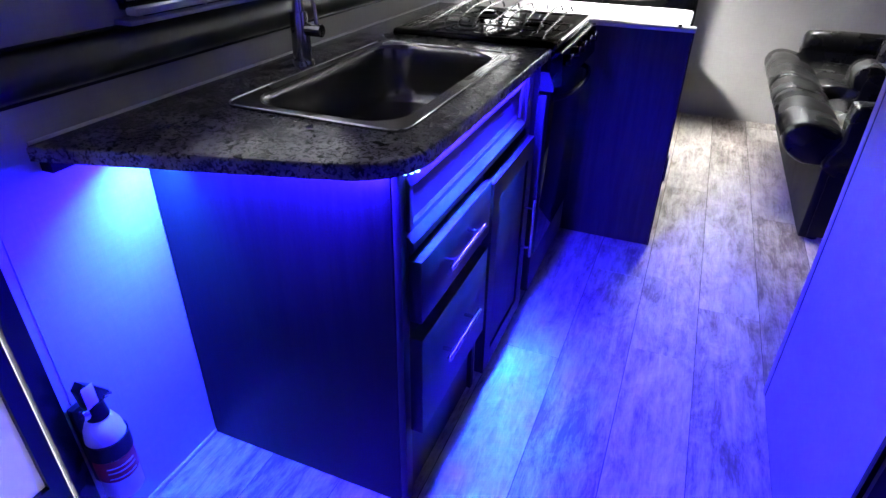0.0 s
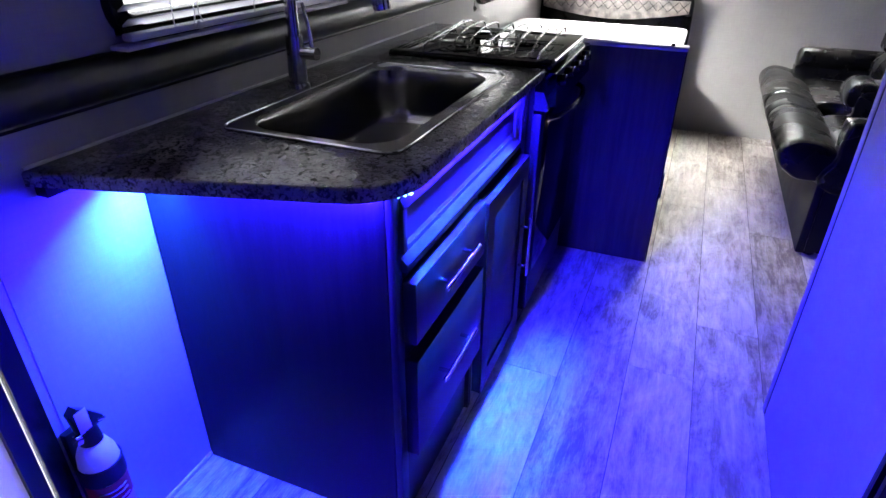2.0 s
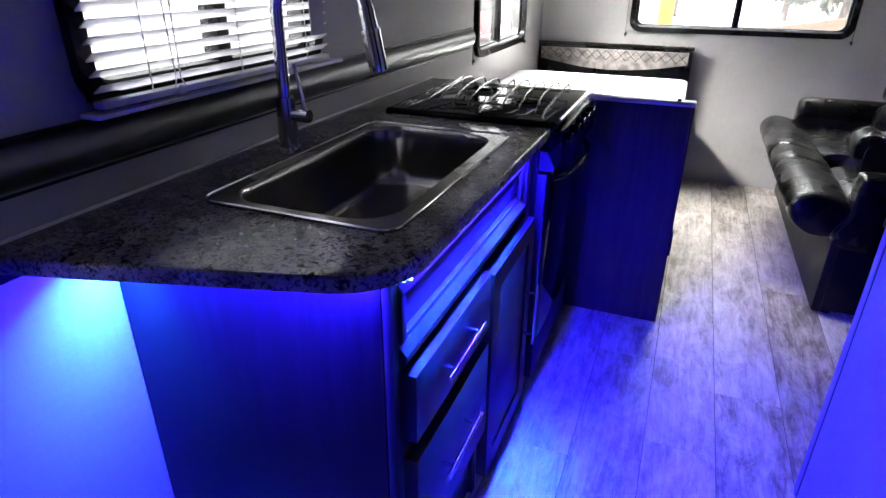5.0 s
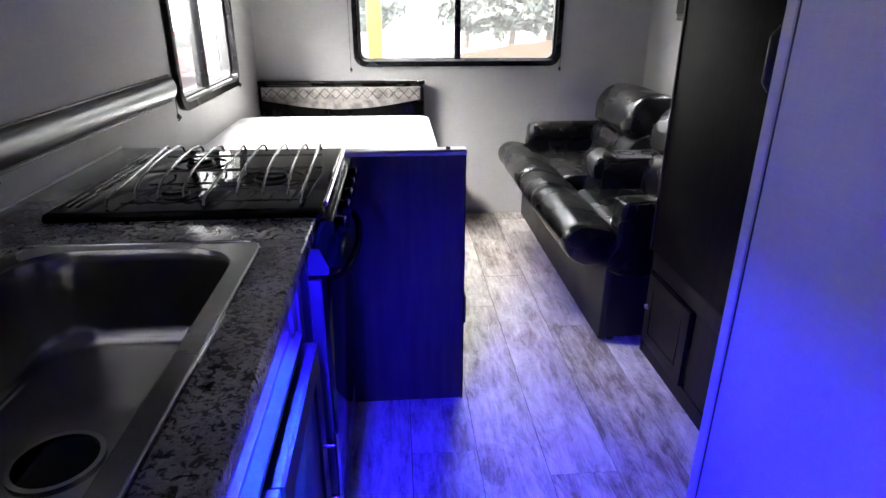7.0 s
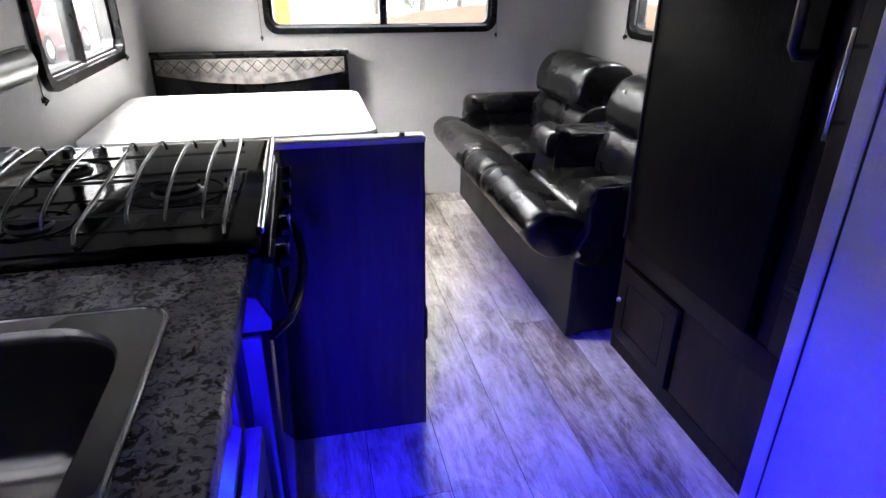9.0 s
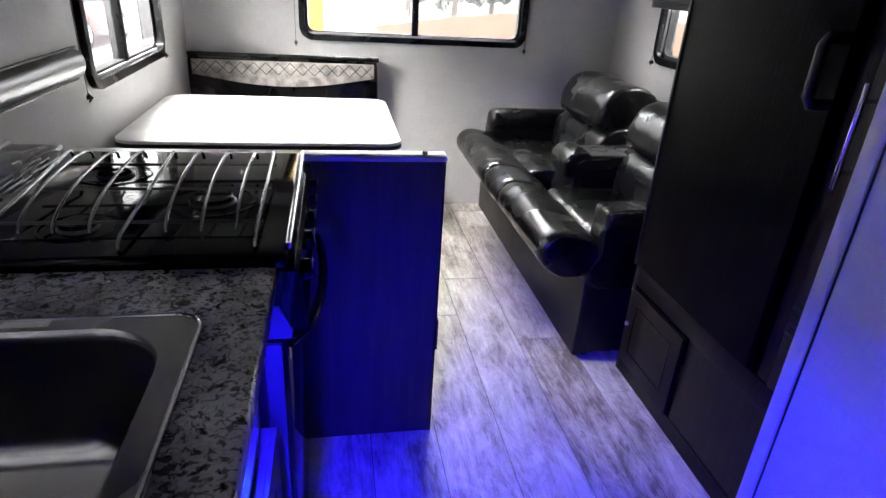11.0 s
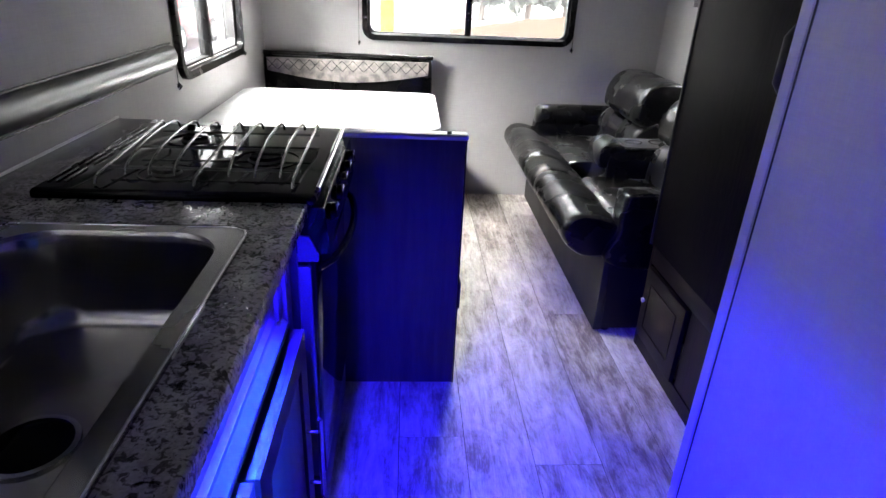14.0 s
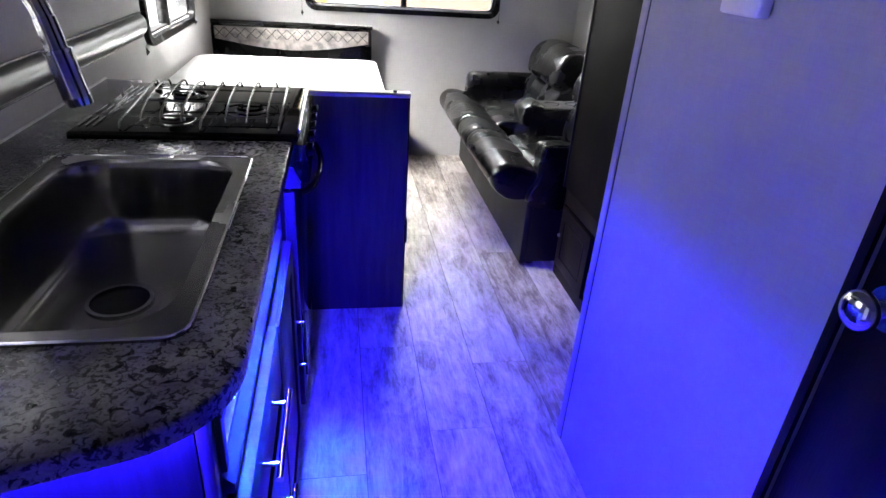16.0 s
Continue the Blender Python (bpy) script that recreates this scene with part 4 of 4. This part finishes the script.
def roll(profile, y0, y1, soft=0.05, pinch=0.22, steps=6, lump=0.0048):
    """A long upholstered roll: an (x, z) outline drawn along y, drawn in at both ends where the seams are, with soft creases."""
    bm = bmesh.new()
    cx, cz = sum(p[0] for p in profile) / len(profile), sum(p[1] for p in profile) / len(profile)
    ends = [(y0 + soft * (1 - math.cos(radians(90 * i / steps))), 1 - pinch * (1 - math.sin(radians(90 * i / steps)))) for i in range(steps + 1)]
    n_mid = max(2, int((y1 - y0) / 0.03))
    middle = [(y0 + soft + (y1 - y0 - 2 * soft) * k_ / n_mid, 1.0) for k_ in range(1, n_mid)]
    stations = ends + middle + [(y0 + y1 - y, s_) for y, s_ in reversed(ends)]
    rows = []
    for y, s_ in stations:
        row = []
        for px, pz in profile:
            w = 1 + (lump / 0.12) * (noise.noise(Vector((px * 7, y * 5, pz * 7))) + 0.5 * noise.noise(Vector((px * 16, y * 22, pz * 16))))
            row.append(bm.verts.new((cx + (px - cx) * s_ * w, y, cz + (pz - cz) * s_ * w)))
        rows.append(row)
    n = len(profile)
    for p, q in zip(rows, rows[1:]):
        for i in range(n):
            bm.faces.new((p[i], p[(i + 1) % n], q[(i + 1) % n], q[i]))
    bm.faces.new(rows[0])
    bm.faces.new(rows[-1])
    return bm


def smooth_outline(pts, n=5):
    """A closed round outline through corner points (Catmull-Rom)."""
    out, m = [], len(pts)
    for i in range(m):
        p0, p1, p2, p3 = (Vector(pts[(i + k_) % m]) for k_ in (-1, 0, 1, 2))
        for j in range(n):
            u = j / n
            out.append(tuple(0.5 * (2 * p1 + (p2 - p0) * u + (2 * p0 - 5 * p1 + 4 * p2 - p3) * u * u + (3 * p1 - p0 - 3 * p2 + p3) * u ** 3)))
    return out


s = thing("sofa", 1.05, 3.6, 0.0, "black leather two-seat reclining sofa with cup-holder console", "sofa")
S0, S1 = 2.80, 4.42
part("base_front", box(0.700, 0.735, S0 + 0.005, S1 - 0.01, 0.012, 0.335, 0.006), M_LEATHER_GREY, s, "dark grey vinyl front")
part("base", box(0.7355, 1.42, S0 + 0.012, S1 - 0.02, 0.02, 0.30), M_BLACK, s)
front = smooth_outline([(0.62, 0.325), (0.54, 0.385), (0.528, 0.45), (0.575, 0.498), (0.66, 0.497), (0.75, 0.465), (0.78, 0.40), (0.74, 0.335)])
for y0, y1 in ((S0 + 0.035, 3.435), (3.435, 3.69), (3.69, S1 - 0.015)):
    part("front_roll", roll(front, y0, y1, 0.05, 0.17), M_LEATHER, s, "padded rolled seat front")
for y0, y1 in ((2.925, 3.45), (3.68, 4.285)):
    part("seat", roll(smooth_outline([(0.76, 0.31), (0.75, 0.43), (0.80, 0.468), (1.0, 0.462), (1.2, 0.45), (1.24, 0.38), (1.2, 0.31)]), y0, y1, 0.03, 0.08), M_LEATHER, s)
    lower = smooth_outline([(1.09, 0.44), (1.065, 0.54), (1.10, 0.625), (1.20, 0.68), (1.36, 0.64), (1.34, 0.46)])
    upper = smooth_outline([(1.10, 0.655), (1.075, 0.73), (1.105, 0.81), (1.17, 0.862), (1.27, 0.868), (1.36, 0.82), (1.39, 0.70), (1.30, 0.62)])
    bk = part("backrest", roll(lower, y0 + 0.01, y1 - 0.01, 0.05, 0.14), M_LEATHER, s, "lower lumbar pad")
    part("headrest", roll(upper, y0 + 0.02, y1 - 0.02, 0.06, 0.16, lump=0.0045), M_LEATHER, bk, "thick padded headrest")
    part("back_shell", box(1.33, 1.425, y0 + 0.012, y1 - 0.012, 0.30, 0.80, 0.02, 3), M_BLACK, s)
arm = smooth_outline([(0.715, 0.30), (0.705, 0.45), (0.712, 0.57), (0.75, 0.598), (1.0, 0.598), (1.38, 0.60), (1.41, 0.56), (1.41, 0.32)])
for y0, y1, dx in ((S0, 2.915, 0.03), (4.29, S1, 0.0)):
    a_ = part("arm", roll([(px + dx, pz) for px, pz in arm], y0, y1, 0.025, 0.05), M_LEATHER, s)
    part("arm_welt", tube([(0.718 + dx, y0 + 0.012, 0.34), (0.712 + dx, y0 + 0.012, 0.56), (0.73 + dx, y0 + 0.014, 0.592), (0.80, y0 + 0.014, 0.60), (1.36, y0 + 0.014, 0.602)], 0.004, 8), M_LEATHER, a_)
xs = [(0.700, 0.030), (0.703, 0.045), (0.712, 0.058), (0.73, 0.066), (0.77, 0.069), (1.0, 0.069), (1.30, 0.068)]
part("arm_roll", tube([(x, 4.345, 0.562) for x, _ in xs], [r_ for _, r_ in xs], 24), M_LEATHER, s, "round padded arm roll")
co = part("console", roll(smooth_outline([(0.90, 0.34), (0.88, 0.48), (0.90, 0.575), (1.0, 0.59), (1.36, 0.595), (1.38, 0.36)]), 3.462, 3.668, 0.02, 0.04), M_LEATHER, s, "centre console with two cup holders")
part("console_top", box(0.955, 1.33, 3.475, 3.655, 0.597, 0.606, 0.004), M_BLACK, co)
part("console_trim", tube([(0.95, 3.466, 0.598), (1.33, 3.466, 0.602)], 0.003, 8), M_CHROME, co)
part("console_pad", roll(smooth_outline([(0.86, 0.50), (0.835, 0.56), (0.86, 0.61), (0.92, 0.625), (0.965, 0.60), (0.95, 0.52)]), 3.465, 3.665, 0.03, 0.15), M_LEATHER, co)
for x in (1.03, 1.15):
    cup = part("cup_holder", ring([(x + 0.042 * math.cos(a), 3.565 + 0.042 * math.sin(a)) for a in (2 * math.pi * i / 24 for i in range(24))],
                                  [(x + 0.036 * math.cos(a), 3.565 + 0.036 * math.sin(a)) for a in (2 * math.pi * i / 24 for i in range(24))], "z", 0.606, 0.611), M_NICKEL, co)
for x, y in ((0.76, S0 + 0.05), (0.76, S1 - 0.05), (1.36, S0 + 0.05), (1.36, S1 - 0.05)):
    part("foot", cyl((x, y, 0.0), (x, y, 0.0195), 0.025, 0.03, 16), M_BLACK, s)

# ---- fridge and tall cupboard ----
GX = 0.855
c = thing("fridge_surround", 1.15, 2.22, 0.0, "dark-stained tall cupboard built round the fridge", "cupboard")
part("far_side", box(GX - 0.002, EX - 0.002, 2.722, 2.742, 0.0, TOP - 0.003), M_WOOD, c)
part("near_stile", box(GX, GX + 0.02, 2.055, 2.10, 0.44, TOP - 0.003), M_WOOD, c)
part("bottom_rail", box(GX - 0.006, GX + 0.02, PY + 0.006, 2.721, 0.362, 0.438, 0.004), M_WOOD, c)
part("toe_board", box(GX, GX + 0.02, PY + 0.006, 2.721, 0.0, 0.06), M_WOOD, c)
part("recess_panel", box(GX + 0.004, GX + 0.02, PY + 0.006, 2.383, 0.061, 0.361), M_WOOD, c)
part("shelf", box(GX + 0.021, EX - 0.01, PY + 0.006, 2.72, 0.40, 0.43), M_WOOD, c)
dd = part("drawer", box(GX - 0.014, GX + 0.004, 2.39, 2.718, 0.065, 0.352, 0.003), M_WOOD, c)
part("drawer_panel", ring([(2.44, 0.115), (2.67, 0.115), (2.67, 0.30), (2.44, 0.30)], [(2.446, 0.121), (2.664, 0.121), (2.664, 0.294), (2.446, 0.294)], "x", GX - 0.0165, GX - 0.0135), M_WOOD, dd, smooth=0)
part("lock", cyl((GX - 0.014, 2.704, 0.214), (GX - 0.022, 2.704, 0.214), 0.0095, 0.008, 18), M_CAP, dd, "small round bright metal lock")
pd = part("pantry_door", box(GX - 0.014, GX + 0.004, PY + 0.02, 2.05, 0.445, TOP - 0.02, 0.003), M_WOOD, c, "tall dark cupboard door")
bar_handle(pd, (GX - 0.052, 2.02, 0.958), (GX - 0.052, 2.02, 1.165), (-0.036, 0, 0))
part("vent_box", box(GX - 0.02, GX - 0.0142, 1.97, 2.045, 0.60, 0.69, 0.002), M_BLACK, pd)
for i in range(6):
    part("vent_slat", box(GX - 0.0245, GX - 0.0202, 1.975, 2.04, 0.608 + 0.013 * i, 0.613 + 0.013 * i), M_BLACK, pd)

f_ = thing("fridge", 1.15, 2.4, 0.43, "black two-door caravan fridge built into a cupboard", "fridge")
part("body", box(GX + 0.022, EX - 0.02, 2.102, 2.718, 0.4405, 1.80), M_BLACK, f_)
M_FRIDGE = material("textured_black_laminate", (0.0060, 0.0048, 0.0042), 0.5, second=(0.0008, 0.0007, 0.0006), scale=10, stretch=(14, 14, 1.1), bump=0.4, bump_scale=28, spread=(0.38, 0.62), wear=0.4, spec=0.025)
fd = part("fridge_door", box(GX - 0.03, GX + 0.018, 2.112, 2.70, 0.45, 1.312, 0.005), M_FRIDGE, f_, "matt black fridge door")
fz = part("freezer_door", box(GX - 0.03, GX + 0.018, 2.112, 2.70, 1.328, 1.78, 0.005), M_FRIDGE, f_, "matt black freezer door")
part("door_edge", box(GX - 0.034, GX + 0.018, 2.7005, 2.712, 0.45, 1.78, 0.002), M_BLACK, f_)
part("split_strip", box(GX - 0.033, GX + 0.018, 2.112, 2.70, 1.3125, 1.3275), M_BLACK, f_)
hd = part("handle", tube([(GX - 0.03, 2.118, 1.235), (GX - 0.075, 2.118, 1.235), (GX - 0.085, 2.118, 1.22), (GX - 0.085, 2.118, 1.12), (GX - 0.075, 2.118, 1.105), (GX - 0.03, 2.118, 1.105)], 0.012, 10), M_BLACK, fd, "black plastic grip")
hd = part("handle", tube([(GX - 0.03, 2.118, 1.50), (GX - 0.075, 2.118, 1.50), (GX - 0.085, 2.118, 1.485), (GX - 0.085, 2.118, 1.40), (GX - 0.075, 2.118, 1.385), (GX - 0.03, 2.118, 1.385)], 0.012, 10), M_BLACK, fz, "black plastic grip")
part("hinge", cyl((GX - 0.02, 2.706, 1.305), (GX - 0.02, 2.706, 1.335), 0.012, seg=14), M_BLACK, f_)

# ---- outside ----
M_GROUND = material("pale_concrete", (0.66, 0.65, 0.63), 0.9, scale=0.6, bump=0.3, bump_scale=8)
bm = bmesh.new()
bmesh.ops.create_grid(bm, x_segments=4, y_segments=4, size=400)
bmesh.ops.translate(bm, verts=bm.verts, vec=(0, 0, -0.75))
solo("ground", bm, M_GROUND, "", kind="structure", smooth=0)
# self-lit white backdrop, added to imitate the overexposed brightness outdoors
M_BACKDROP_GLOW = material("white_backdrop_glow", (1.0, 0.995, 0.98), 1.0, scale=0.02, emit=0.7)
bm = bmesh.new()
rows = [[bm.verts.new((70 * math.cos(a), 70 * math.sin(a), z)) for a in (2 * math.pi * i / 64 for i in range(64))] for z in (-0.9, 9.0, 30.0)]
for p_, q_ in zip(rows, rows[1:]):
    for i in range(64):
        bm.faces.new((p_[i], p_[(i + 1) % 64], q_[(i + 1) % 64], q_[i]))
solo("backdrop", bm, M_BACKDROP_GLOW, "", kind="structure")
M_YELLOW = material("faded_yellow_paint", (0.72, 0.45, 0.05), 0.5)
y_ = thing("bollard_post", -0.37, 9.5, -0.75, "tall yellow painted steel post standing outside", "post")
part("post", cyl((-0.37, 9.5, -0.73), (-0.37, 9.5, 3.2), 0.10, seg=20), M_YELLOW, y_)
part("foot_plate", box(-0.55, -0.19, 9.32, 9.68, -0.75, -0.73), M_YELLOW, y_)
M_SOIL = material("brown_soil", (0.22, 0.13, 0.08), 0.95, scale=0.8, bump=0.6, bump_scale=5)
bm = bmesh.new()
bmesh.ops.create_grid(bm, x_segments=28, y_segments=10, size=1)
for v in bm.verts:
    x, y = v.co.x, v.co.y
    v.co = Vector((10.0 + 8.5 * x, 24 + 4 * y, -0.76 + 1.1 * max(0, 1 - abs(y) ** 2) * max(0, 1 - abs(x) ** 3) * (0.8 + 0.4 * noise.noise(Vector((x * 5, y * 3, 0))))))
solo("earth_bank", bm, M_SOIL, "low brown earth bank across the yard", "earth bank")
# leaf and bark colours are paled to imitate bright haze over the trees
M_LEAF = material("glare_paled_green_leaves", (0.36, 0.39, 0.35), 0.6, second=(0.27, 0.30, 0.26), scale=3)
M_BARK = material("glare_paled_bark", (0.34, 0.30, 0.27), 0.9, bump=0.5)


def tree(x, y, height, seed):
    rnd = random.Random(seed)
    t = thing("tree", x, y, -0.75, "leafy roadside tree beyond the yard", "tree", "trees beyond the yard")
    bm = tube([(x, y, -0.75), (x + 0.1, y, height * 0.3), (x, y + 0.1, height * 0.7)], [0.16, 0.12, 0.05], 8)
    for i in range(5):
        a = rnd.uniform(0, 6.28)
        z = height * rnd.uniform(0.3, 0.6)
        tube([(x, y, z), (x + 0.9 * math.cos(a), y + 0.9 * math.sin(a), z + 0.8)], [0.05, 0.02], 6, bm)
    part("trunk", bm, M_BARK, t)
    verts, faces = [], []
    for i in range(1300):
        d = Vector((rnd.gauss(0, 1), rnd.gauss(0, 1), rnd.gauss(0, 1))).normalized() * (rnd.random() ** 0.4)
        d *= 0.75 + 0.5 * noise.noise(d * 2.2 + Vector((seed, 0, 0)))
        c_ = Vector((x + d.x * height * 0.62, y + d.y * height * 0.4, height * 0.36 + d.z * height * 0.42))
        u = Vector((rnd.gauss(0, 1), rnd.gauss(0, 1), rnd.gauss(0, 1))).normalized() * 0.22
        w = u.orthogonal().normalized() * 0.15
        n0 = len(verts)
        verts += [c_ + u, c_ + w, c_ - u, c_ - w]
        faces.append((n0, n0 + 1, n0 + 2, n0 + 3))
    base = Vector((x, y, -0.75))
    me = bpy.data.meshes.new("crown")
    me.from_pydata([v - base for v in verts], [], faces)
    me.materials.append(M_LEAF)
    ob = new("crown", me)
    ob.parent = t


for i, (x, y, hh) in enumerate(((5.2, 29, 3.4), (7.4, 31, 4.0), (9.6, 30, 3.6), (12.4, 32, 4.2), (3.6, 33, 3.0), (-1.2, 34, 3.2))):
    tree(x, y, hh, i + 3)


def car(x, y, paint, label):
    c = thing("car", x, y, -0.75, label, "car")
    prof = [(-2.1, 0.30), (2.1, 0.30), (2.15, 0.62), (2.05, 0.82), (1.15, 0.92), (0.55, 1.38), (-0.9, 1.42), (-1.65, 0.98), (-2.1, 0.90), (-2.15, 0.6)]
    part("body", prism([(y + a, -0.75 + z) for a, z in prof], "x", x - 0.85, x + 0.85, 0.06, 3), paint, c)
    part("window", prism([(y + a, -0.75 + z) for a, z in ((0.95, 0.96), (0.5, 1.32), (-0.85, 1.35), (-1.4, 1.0))], "x", x + 0.852, x + 0.86), M_GLOSS, c)
    for dy in (-1.35, 1.3):
        for sx in (-0.86, 0.66):
            w = part("wheel", cyl((x + sx, y + dy, -0.43), (x + sx + 0.2, y + dy, -0.43), 0.32, seg=24), M_RUBBER, c)
            part("rim", cyl((x + sx - 0.005, y + dy, -0.43), (x + sx + 0.205, y + dy, -0.43), 0.2, seg=20), M_CHROME, w)
    part("headlight", box(x + 0.5, x + 0.8, y + 2.06, y + 2.17, -0.15, -0.02, 0.02), M_CHROME, c)


car(-6.6, 18.2, material("red_car_paint", (0.45, 0.02, 0.025), 0.25, coat=0.6), "parked red car seen through the window")

# ---- floor planks ----
PITCH, LONG = 0.2035, 1.394
starts = {0: 2.2, 1: 1.757, 2: 2.081, 3: 2.95, -1: 1.605}
for row in range(-6, 8):
    x0 = -0.0835 + PITCH * row
    y = starts.get(row, 1.2 + 0.43 * ((row * 5) % 4))
    while y > SY:
        y -= LONG
    while y < NY:
        a, b_ = max(y, SY), min(y + LONG, NY)
        xa, xb = max(x0, WX), min(x0 + PITCH, EX)
        if xb - xa > 0.01 and b_ - a > 0.01:
            part("plank", box(xa + 0.0012, xb - 0.0012, a + 0.0012, b_ - 0.0012, -0.0014, 0.0), M_PLANK, floor, smooth=0)
        y += LONG
